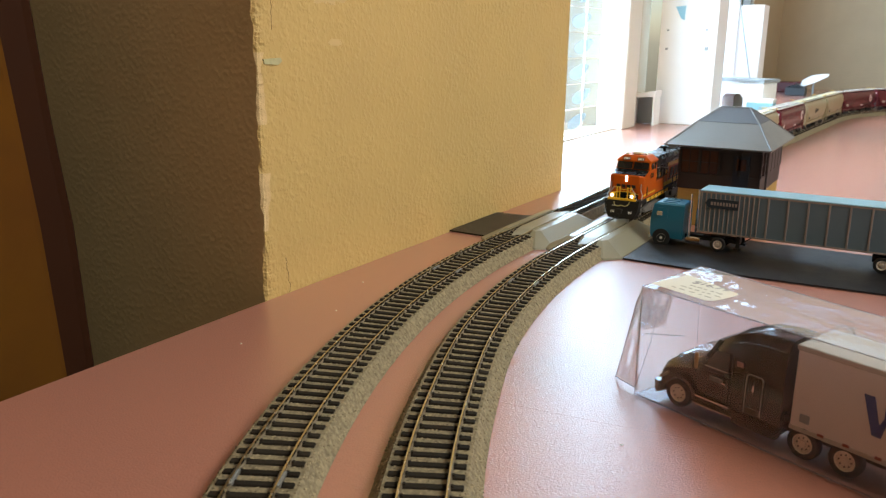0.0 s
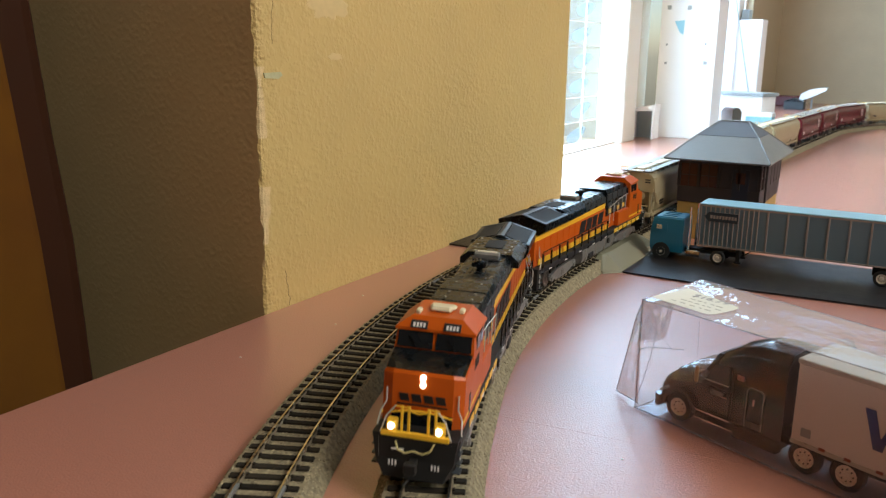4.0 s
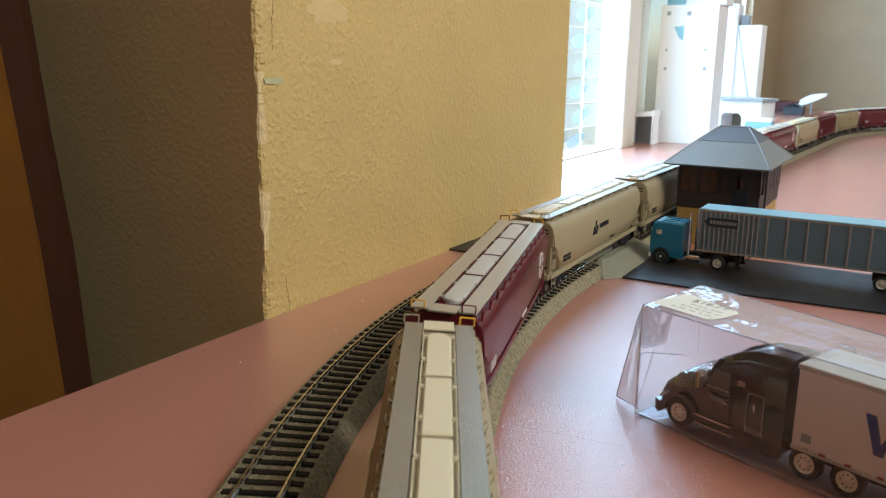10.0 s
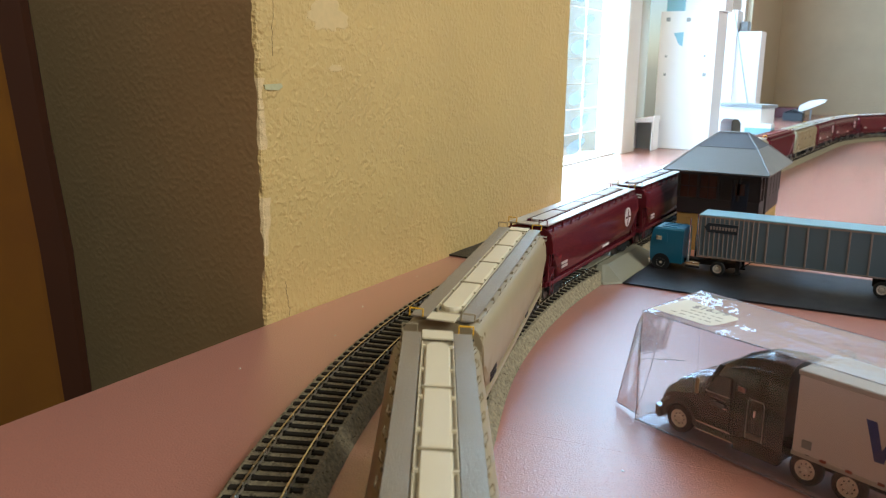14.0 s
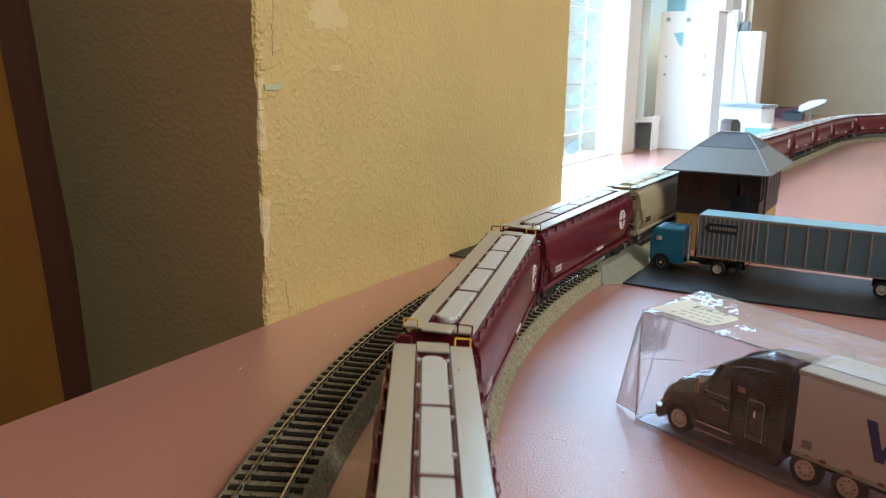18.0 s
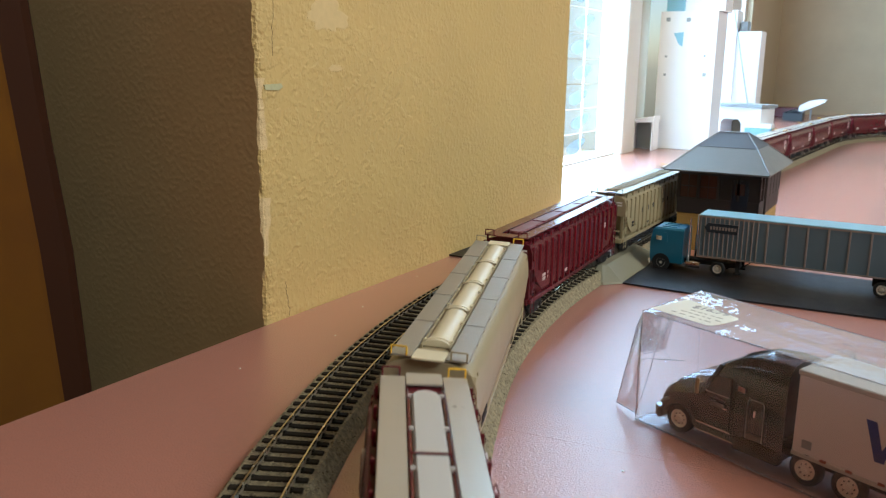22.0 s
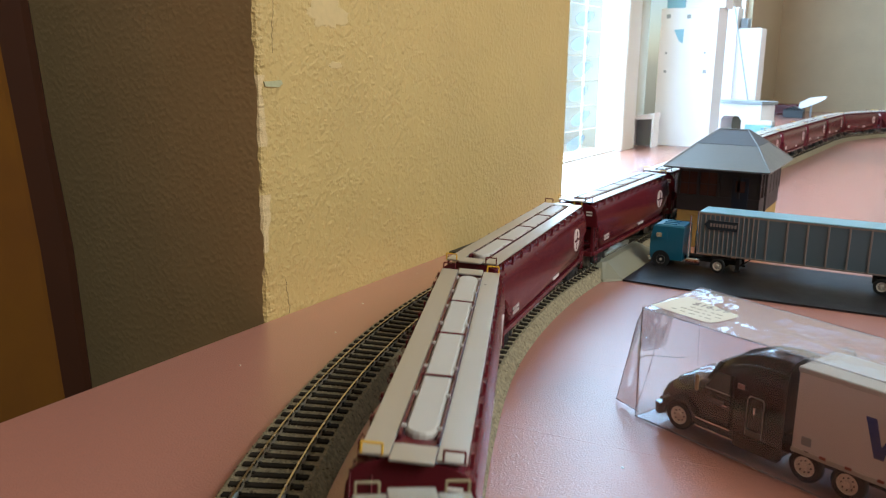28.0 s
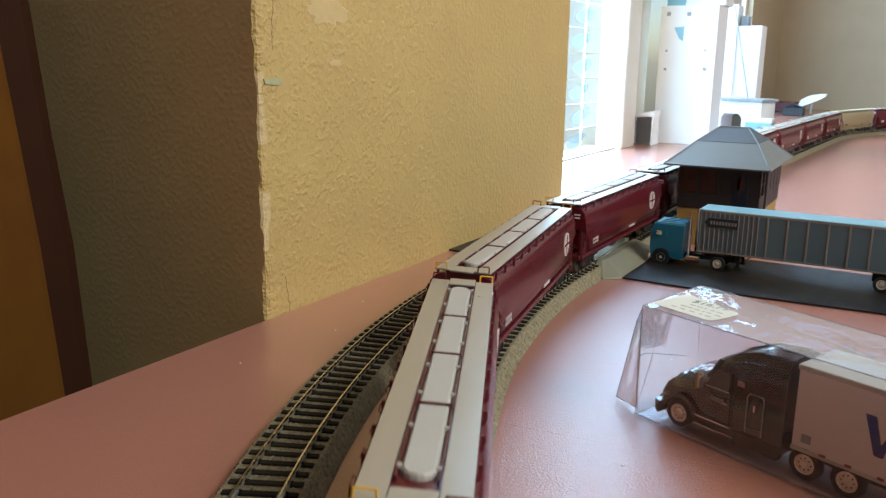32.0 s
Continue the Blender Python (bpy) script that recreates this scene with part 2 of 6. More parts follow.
CEIL = mat("room ceiling paint", (0.58, 0.53, 0.44), 0.8, vary=0.05, scale=5)
FLOORING = mat("room floor tile", (0.30, 0.20, 0.13), 0.5, vary=0.2, scale=4)
FRAMEWHITE = mat("white window paint", (0.66, 0.62, 0.54), 0.5, vary=0.05, scale=30)
FILM = clear("clear plastic film", (0.985, 0.98, 0.985), 0.09, 1.4, bump=0.2, bump_scale=70, thin=True, shine=0.6, milk=0.065)
# box top: more white veil, standing in for the milky glare there
FILMTOP = clear("scuffed plastic film", (0.985, 0.98, 0.985), 0.10, 1.45, bump=0.25, bump_scale=70, thin=True, shine=0.8, milk=0.27)


def frosted(name, color):
    """Light-scattering glass: part of the daylight passes straight, part is spread."""
    m = bpy.data.materials.new(name)
    m.use_nodes = True
    t = m.node_tree
    tr, tl, ms = t.nodes.new("ShaderNodeBsdfTransparent"), t.nodes.new("ShaderNodeBsdfTranslucent"), t.nodes.new("ShaderNodeMixShader")
    tr.inputs[0].default_value = tl.inputs[0].default_value = (*color, 1)
    ms.inputs[0].default_value = 0.04
    t.links.new(tr.outputs[0], ms.inputs[1])
    t.links.new(tl.outputs[0], ms.inputs[2])
    t.links.new(ms.outputs[0], t.nodes["Material Output"].inputs[0])
    return m


BLOCKGLASS = frosted("wavy glass", (0.86, 0.93, 0.97))
# grey tint for the shading in the waves of the glass
SHADEGLASS = frosted("thick grey bottle glass", (0.62, 0.66, 0.68))

# ---- mesh tools: all sizes below are in millimetres ----
class Shape:
    """Collects faces of one part."""

    def __init__(self):
        self.v, self.f = [], []

    def rings(self, rings, caps=(True, True), closed=True):
        base, n = len(self.v), len(rings[0])
        for ring in rings:
            self.v.extend(ring)
        for i in range(len(rings) - 1):
            for j in range(n if closed else n - 1):
                k = (j + 1) % n
                self.f.append((base + i * n + j, base + i * n + k, base + (i + 1) * n + k, base + (i + 1) * n + j))
        if caps[0]:
            self.f.append(tuple(base + j for j in reversed(range(n))))
        if caps[1]:
            self.f.append(tuple(base + (len(rings) - 1) * n + j for j in range(n)))
        return self

    def box(self, x0, x1, y0, y1, z0, z1, b=0.0):
        if b <= 0:
            return self.rings([[(x0, y0, z), (x1, y0, z), (x1, y1, z), (x0, y1, z)] for z in (z0, z1)])

        def ring(z, i):
            c = b if i == 0 else b * 0.5
            return [(x0 + i + c, y0 + i, z), (x1 - i - c, y0 + i, z), (x1 - i, y0 + i + c, z), (x1 - i, y1 - i - c, z),
                    (x1 - i - c, y1 - i, z), (x0 + i + c, y1 - i, z), (x0 + i, y1 - i - c, z), (x0 + i, y0 + i + c, z)]
        return self.rings([ring(z0, b), ring(z0 + b, 0), ring(z1 - b, 0), ring(z1, b)])

    def prism(self, outline, axis, a0, a1):
        """An outline in the two other axes, pushed along an axis."""
        def at(p, a):
            return {"x": (a, p[0], p[1]), "y": (p[0], a, p[1]), "z": (p[0], p[1], a)}[axis]
        return self.rings([[at(p, a) for p in outline] for a in (a0, a1)])

    def rod(self, p0, p1, r, n=6, r1=None):
        p0, p1 = Vector(p0), Vector(p1)
        q = (p1 - p0).to_track_quat("Z", "Y")
        ends = []
        for p, rad in ((p0, r), (p1, r if r1 is None else r1)):
            ends.append([tuple(p + q @ Vector((rad * math.cos(2 * math.pi * i / n), rad * math.sin(2 * math.pi * i / n), 0))) for i in range(n)])
        return self.rings(ends)

    def wire(self, pts, r, n=5):
        for a, b in zip(pts, pts[1:]):
            self.rod(a, b, r, n)
        return self

    def lathe(self, center, axis, profile, n=16):
        """profile: pairs of (along the axis, radius)."""
        out = []
        for a, rad in profile:
            ring = []
            for i in range(n):
                c, s = rad * math.cos(2 * math.pi * i / n), rad * math.sin(2 * math.pi * i / n)
                d = {"x": (a, c, s), "y": (s, a, c), "z": (c, s, a)}[axis]
                ring.append(tuple(center[k] + d[k] for k in range(3)))
            out.append(ring)
        return self.rings(out)

    def mesh(self, name, material, smooth=False):
        me = bpy.data.meshes.new(name)
        me.from_pydata([(x * 0.001, y * 0.001, z * 0.001) for x, y, z in self.v], [], self.f)
        bm = bmesh.new()
        bm.from_mesh(me)
        bmesh.ops.recalc_face_normals(bm, faces=bm.faces)
        bm.to_mesh(me)
        bm.free()
        me.materials.append(material)
        if smooth:
            me.polygons.foreach_set("use_smooth", [True] * len(me.polygons))
            me.set_sharp_from_angle(angle=radians(40))
        return me


def part(name, shape, material, parent=None, label="", smooth=False, at=None):
    ob = new(name, shape.mesh(name, material, smooth))
    if parent is not None:
        ob.parent = parent
    if at is not None:
        ob.matrix_basis = at
    if label:
        ob["label"] = label
    return ob


def thing(name, label, category, group="", kind="", at=None):
    ob = new(name)
    ob.empty_display_size = 0.02
    if at is not None:
        ob.matrix_basis = at
    return tagged(ob, label, category, group, kind)


def mm(x, y, z=0.0, rz=0.0):
    return pose(x * 0.001, y * 0.001, z * 0.001, 0, 0, rz)


# ---- plan, in millimetres ----
CX, CY = 511.3, 559.6          # centre of the near curve
R_IN, R_OUT = 730.9, 788.4     # track centre lines
STRAIGHT = 1530.0              # length of the straights
RAIL_Z = 10.5
WALL_X, PIER0, PIER1 = -346.0, 366.0, 853.0
BAY_X = -518.0
END_Y, EAST_X, SOUTH_Y = 3450.0, 1920.0, -3400.0
CEIL_Z, FLOOR_Z = 2300.0, -800.0


def centre_line():
    """The inner track's centre line against the train's way, from the near end of the long side: (length, turn in degrees to the right)."""
    legs = [(690, 0), (160, 3.2), (570, 0), (R_IN * radians(176.8), 176.8), (STRAIGHT, 0), (R_IN * math.pi, 180)]
    x, y, a = CX - R_IN, CY, 90.0
    pts = []
    for length, turn in legs:
        n = max(2, int(length / 5))
        for i in range(n):
            pts.append((x, y, a))
            a -= turn / n / 2
            x += length / n * math.cos(radians(a))
            y += length / n * math.sin(radians(a))
            a -= turn / n / 2
    # the far leg is drawn in so that the loop closes; it lies out of view
    ex, ey = CX - R_IN - x, CY - y
    n, k0 = len(pts), int(len(pts) * 0.45)
    out = []
    for i, (px, py, pa) in enumerate(pts):
        k = max(0.0, (i - k0) / (n - k0))
        out.append((px + ex * k, py + ey * k, pa))
    return out


LINE = centre_line()
TABLES = {}


def table_of(r):
    if r not in TABLES:
        d, rows, total = r - R_IN, [], 0.0
        prev = None
        for x, y, a in LINE + [LINE[0][:2] + (LINE[0][2] - 360,)]:
            q = (x - d * math.sin(radians(a)), y + d * math.cos(radians(a)))
            if prev:
                total += math.hypot(q[0] - prev[0], q[1] - prev[1])
            rows.append((total, q[0], q[1], a))
            prev = q
        TABLES[r] = ([row[0] for row in rows], rows, total)
    return TABLES[r]


def ease(u):
    u = min(1.0, max(0.0, u))
    return u * u * (3 - 2 * u)


def along(s, r):
    """Place and heading (degrees, 0 = +y) of the train's way on the oval, s millimetres past the near end of the long side."""
    keys, rows, total = table_of(r)
    u = (-s) % total
    k = min(len(rows) - 2, max(0, int(np.searchsorted(keys, u, side="right")) - 1))
    (u0, x0, y0, a0), (u1, x1, y1, a1) = rows[k], rows[k + 1]
    f = (u - u0) / (u1 - u0)
    x, y = x0 + (x1 - x0) * f, y0 + (y1 - y0) * f
    if r == R_IN:
        # the inner track kinks inwards a little at a joint of its pieces
        e = 2.7 * ease((s - 175) / 115) * (1 - ease((s - 900) / 200))
        d = math.hypot(CX - x, CY - y)
        x, y = x + (CX - x) / d * e, y + (CY - y) / d * e
    return x, y, a0 + (a1 - a0) * f + 90.0


# ---- the room ----
def room():
    W = 90
    s = Shape()
    s.box(-640, EAST_X + W, SOUTH_Y - W, END_Y + W, FLOOR_Z - 60, FLOOR_Z)
    tagged(part("floor", s, FLOORING), "brown tiled floor of the room", "floor", kind="structure")
    s = Shape()
    s.box(-640, EAST_X + W, SOUTH_Y - W, END_Y + W, CEIL_Z, CEIL_Z + 60)
    tagged(part("ceiling", s, CEIL), "plain off-white ceiling", "ceiling", kind="structure")
    # end wall and the wall behind the bay
    s = Shape()
    s.box(-700, -500, END_Y, END_Y + W, FLOOR_Z, CEIL_Z)
    s.box(1400, EAST_X + W, END_Y, END_Y + W, FLOOR_Z, CEIL_Z)
    s.box(-500, 1400, END_Y, END_Y + W, FLOOR_Z, 1250)
    s.box(-500, 1400, END_Y, END_Y + W, 2250, CEIL_Z)
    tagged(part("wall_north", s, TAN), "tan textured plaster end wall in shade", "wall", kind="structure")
    # unseen wall, set far back and kept dark to cut fill light
    s = Shape()
    s.box(-700, EAST_X + W, SOUTH_Y - W, SOUTH_Y, FLOOR_Z, CEIL_Z)
    tagged(part("wall_south", s, WOOD), "unseen dark brown wall that cuts the fill light from behind", "wall", kind="structure")
    # east wall with a wide window
    s = Shape()
    s.box(EAST_X, EAST_X + W, SOUTH_Y, -650, FLOOR_Z, CEIL_Z)
    s.box(EAST_X, EAST_X + W, 890, END_Y, FLOOR_Z, CEIL_Z)
    s.box(EAST_X, EAST_X + W, -650, 890, FLOOR_Z, 1240)
    s.box(EAST_X, EAST_X + W, -650, 890, 2200, CEIL_Z)
    tagged(part("wall_east", s, TAN), "tan plaster wall with a wide window opening", "wall", kind="structure")
    # west wall behind the bay: solid from the window post to the end wall
    s = Shape()
    s.box(-700, BAY_X - 12, 1610, 1745, FLOOR_Z, CEIL_Z)
    s.box(-700, BAY_X - 12, 2855, END_Y, FLOOR_Z, CEIL_Z)
    s.box(-700, BAY_X - 12, 1745, 2855, FLOOR_Z, 4)
    s.box(-700, BAY_X - 12, 1745, 2855, 1230, CEIL_Z)
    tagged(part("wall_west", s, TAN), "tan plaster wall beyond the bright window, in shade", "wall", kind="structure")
    s = Shape()
    s.box(-700, BAY_X, PIER1, 1610, FLOOR_Z, -2)
    s.box(-700, BAY_X, PIER1, 1610, 1250, CEIL_Z)
    # unseen slab outside, added to cut the sun's reach over the table
    s.box(-860, -700, PIER1 - 200, 3200, 1270, 1300)
    tagged(part("window_wall", s, TAN), "wall above and below the bay window, with an added sun-blocking slab outside", "wall", kind="structure")


def pier():
    """The thick yellow plaster pier, with a crumbled, chipped arris."""
    zs = [FLOOR_Z, -40.0] + [-36 + 1.3 * i for i in range(300)] + [380.0, CEIL_Z]
    s = Shape()
    rings = []
    for z in zs:
        n1, n2, n3 = noise.noise((z * 0.03, 0.3, 0)), noise.noise((z * 0.14, 7.3, 0)), noise.noise((z * 0.6, 2.1, 5))
        dx = max(0.5, 2.4 + 2.2 * n1 + 1.8 * n2 + 0.35 * n3)
        dy = max(0.6, 4.2 + 5.0 * n1 + 3.0 * noise.noise((z * 0.1, 3.3, 9)) + 0.6 * n3)
        rings.append([(WALL_X - dx, PIER0, z), (WALL_X - dx * 0.45, PIER0 + dy * 0.22, z), (WALL_X - 0.5 - 0.4 * n3, PIER0 + dy * 0.6, z), (WALL_X, PIER0 + dy + 1.0, z),
                      (WALL_X, PIER1 - 5, z), (WALL_X - 3.5, PIER1, z), (-700, PIER1, z), (-700, PIER0, z)])
    s.rings(rings)
    p = tagged(part("wall_pier", s, YELLOW), "thick yellow pier of knocked-down plaster with a chipped corner", "wall", kind="structure")
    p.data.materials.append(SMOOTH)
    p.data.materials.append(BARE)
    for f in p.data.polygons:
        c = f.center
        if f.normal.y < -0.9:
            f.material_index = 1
        elif c.y < 0.001 * (PIER0 + 9) and f.normal.x > 0.05 and noise.noise((c.z * 24, 4.4, 1)) > 0.12:
            f.material_index = 2
    # cracks beside the crust
    rng = random.Random(8)
    for y0, z0, dz in ((381, 213, -46), (384, 24, -24)):
        pts, y, z = [], y0, z0
        for i in range(30):
            pts.append((WALL_X + 0.02, y, z))
            y += rng.uniform(-0.7, 0.78)
            z += dz / 29
        s = Shape()
        s.wire(pts, 0.2, 4)
        part("crack", s, mat("crack shadow", (0.16, 0.11, 0.05), 0.9), p)
    # flattened trowel marks and a pale green smear on the face
    for y, z, ry, rz in ((440, 160, 7, 2.6), (432, 193, 17, 11)):
        s = Shape()
        ring = []
        for i in range(70):
            a = 2 * math.pi * i / 70
            k = 1 + 0.5 * noise.noise((math.cos(a) * 1.5 + y, math.sin(a) * 1.5, z)) + 0.3 * noise.noise((math.cos(a) * 5 + y, math.sin(a) * 5, z))
            ring.append((y + ry * k * math.cos(a), z + rz * k * math.sin(a)))
        mid = [(WALL_X + 0.3, y + (q - y) * 0.9, z + (r - z) * 0.9) for q, r in ring]
        s.rings([[(WALL_X - 1, q, r) for q, r in ring], [(WALL_X + 0.1, q, r) for q, r in ring], mid])
        part("trowel_mark", s, SMEAR, p)
    s = Shape()
    s.prism([(370, 150), (385, 150.6), (386.5, 148.6), (383, 146.4), (371, 147)], "x", WALL_X - 1, WALL_X + 0.9)
    part("paint_smear", s, mat("pale green smear", (0.46, 0.45, 0.26), 0.7, vary=0.2, scale=300), p, "pale green paint smear")
    # niche left of the pier
    s = Shape()
    s.box(-700, -640, SOUTH_Y, PIER0, FLOOR_Z, CEIL_Z)
    tagged(part("niche_wall", s, WOOD), "dark brown wooden panelling deep in the niche", "wall", kind="structure")
    s = Shape()
    s.rings([[(-640, SOUTH_Y, z), (-452, SOUTH_Y, z), (-452, y - 5, z), (-453.2, y - 1.5, z), (-457, y, z), (-640, y, z)] for z, y in ((FLOOR_Z, 330), (-60, 294), (50, 287), (164, 276), (CEIL_Z, 150))])
    tagged(part("niche_door", s, WOOD), "brown wooden door leaning in the niche", "door", kind="structure")
    # strip behind the door, its dark colour stands in for the edge's shade
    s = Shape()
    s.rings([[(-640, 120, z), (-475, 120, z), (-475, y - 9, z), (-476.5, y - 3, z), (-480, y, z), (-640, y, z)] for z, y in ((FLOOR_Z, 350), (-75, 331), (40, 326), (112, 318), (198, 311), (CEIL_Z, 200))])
    tagged(part("door_jamb", s, EDGESHADE), "dark red-brown strip standing in for shade at the leaning door's edge", "door", kind="structure")


def bay_window():
    w = thing("window_1", "bright window of wavy glass blocks with a pale frame", "window", kind="structure")
    s = Shape()
    s.box(BAY_X - 40, BAY_X + 14, 1530, 1608, -2, 1250, 3)
    part("window_frame", s, FRAMEWHITE, w, "pale painted window post")
    s = Shape()
    s.box(BAY_X - 60, BAY_X - 2, PIER1, 1530, -30, 2)
    part("window_sill", s, FRAMEWHITE, w)
    s = Shape()
    # one pillowed glass block, shared by all
    n = 6
    rows = []
    for j in range(n + 1):
        row = []
        for i in range(n + 1):
            u, v = i / n * 2 - 1, j / n * 2 - 1
            row.append((9 * (1 - u ** 4) * (1 - v ** 4), u * 54, v * 21))
        rows.append(row)
    s.rings(rows, caps=(False, False), closed=False)
    block = s.mesh("glass_block", BLOCKGLASS, True)
    # lens shapes added in one column to stand for grey shading in the waves
    s = Shape()
    s.rings([[(x, 44 * r * math.cos(a) + 6 * math.sin(2 * a), 12 * r * math.sin(a) + 6 * r * math.cos(a)) for a in [2 * math.pi * i / 18 for i in range(18)]] for x, r in ((-3, 0.7), (0, 1.0), (3, 0.7))])
    core = s.mesh("glass_core", SHADEGLASS, True)
    for k in range(27):
        for i in range(6):
            if i == 4 and k < 10:
                ob = new("glass_core", core)
                ob.parent = w
                ob.matrix_basis = mm(BAY_X - 25, 947 + 112 * i + (9 if k % 2 else -7), 24 + 44 * k)
                ob.visible_shadow = False
            ob = new("glass_block", block)
            ob.parent = w
            ob.matrix_basis = mm(BAY_X - 25, 905 + 112 * i, 25 + 44 * k)
            ob.visible_shadow = False
    s = Shape()
    for k in range(28):
        s.box(BAY_X - 26, BAY_X - 24, PIER1, 1530, 2.5 + 44 * k, 3.5 + 44 * k)
    for i in range(7):
        s.box(BAY_X - 26.5, BAY_X - 23.5, 848.5 + 112 * i, 849.7 + 112 * i, 2, 1240)
    part("glazing_joint", s, FRAMEWHITE, w)
    far = thing("window_4", "second bright bay window with a pale frame behind the card buildings", "window", kind="structure")
    for y in (1745, 2285, 2829):
        s = Shape()
        s.box(BAY_X - 70, BAY_X - 30, y, y + 26, 4, 1230, 2)
        part("window_frame", s, FRAMEWHITE, far)
    # unseen window added round the fill lamp of the end wall
    north = thing("window_3", "high unseen window with a white frame, added in the end wall for fill light", "window", kind="structure")
    for x in (-500, 440, 1374):
        s = Shape()
        s.box(x, x + 26, END_Y + 10, END_Y + 36, 1250, 2250, 2)
        part("window_frame", s, FRAMEWHITE, north)
    east = thing("window_2", "wide room window with a white frame", "window", kind="structure")
    s = Shape()
    for y in (-650, 105, 860):
        s.box(EAST_X, EAST_X + 30, y, y + 30, 1240, 2200, 2)
    s.box(EAST_X, EAST_X + 30, -620, 860, 1240, 1260, 2)
    s.box(EAST_X, EAST_X + 30, -620, 860, 2180, 2200, 2)
    part("window_frame", s, FRAMEWHITE, east)


def table():
    """The painted layout table; it runs into the bay beside the pier and ends along the niche."""
    s = Shape()
    t = -28
    s.box(WALL_X, 1700, -700, 2050, t, 0, 1.2)
    s.box(BAY_X + 2, WALL_X, PIER1, 2050, t, 0, 0)
    s.box(BAY_X + 2, 1700, 2052, END_Y - 2, t, 0, 0.8)
    tagged(part("table_top", s, PINK), "pink painted table top with a satin, finely pebbled finish", "table", kind="structure")
    # raised paint ridges over the board joints
    s = Shape()
    for (x0, y0, x1, y1) in ((-176, 405, 330, 455), (-160, 309, 330, 366), (-100, 800, 900, 930), (-60, 1500, 900, 1640)):
        d = Vector((x1 - x0, y1 - y0, 0))
        nrm = Vector((-d.y, d.x, 0)).normalized() * 0.7
        a, b = Vector((x0, y0, 0)), Vector((x1, y1, 0))
        s.rings([[tuple(a - nrm), tuple(a + Vector((0, 0, 0.09))), tuple(a + nrm)], [tuple(b - nrm), tuple(b + Vector((0, 0, 0.09))), tuple(b + nrm)]])
    tagged(part("paint_seam", s, PINK), "raised paint line over a joint in the table", "seam", kind="structure")
    s = Shape()
    rng = random.Random(12)
    for x, y in ((-296, 372), (-318, 430), (-268, 352), (-331, 520), (-120, 470), (-60, 380), (-150, 520), (-90, 300), (-30, 420), (-305, 300)):
        r = rng.uniform(0.35, 0.8)
        s.lathe((x, y, 0), "z", [(0, r), (r * 0.5, r * 0.8), (r * 0.7, r * 0.2)], 6)
    tagged(part("table_crumb", s, FRAMEWHITE), "tiny pale crumbs scattered on the table", "crumbs", kind="stuff")
    for x in (-300, 1600):
        for y in (-600, 950, 3200):
            s = Shape()
            s.box(x - 35, x + 35, y - 35, y + 35, FLOOR_Z, t, 2)
            tagged(part("table_leg", s, WOOD), "square wooden leg under the layout table", "table leg", kind="structure")


def oval_ring(s, r, profile, s0, s1, step):
    n = max(2, int((s1 - s0) / step))
    rings = []
    for i in range(n + 1):
        x, y, a = along(s0 + (s1 - s0) * i / n, r)
        c, sn = math.cos(radians(a)), math.sin(radians(a))
        rings.append([(x + u * c, y + u * sn, z) for u, z in profile])
    s.rings(rings)


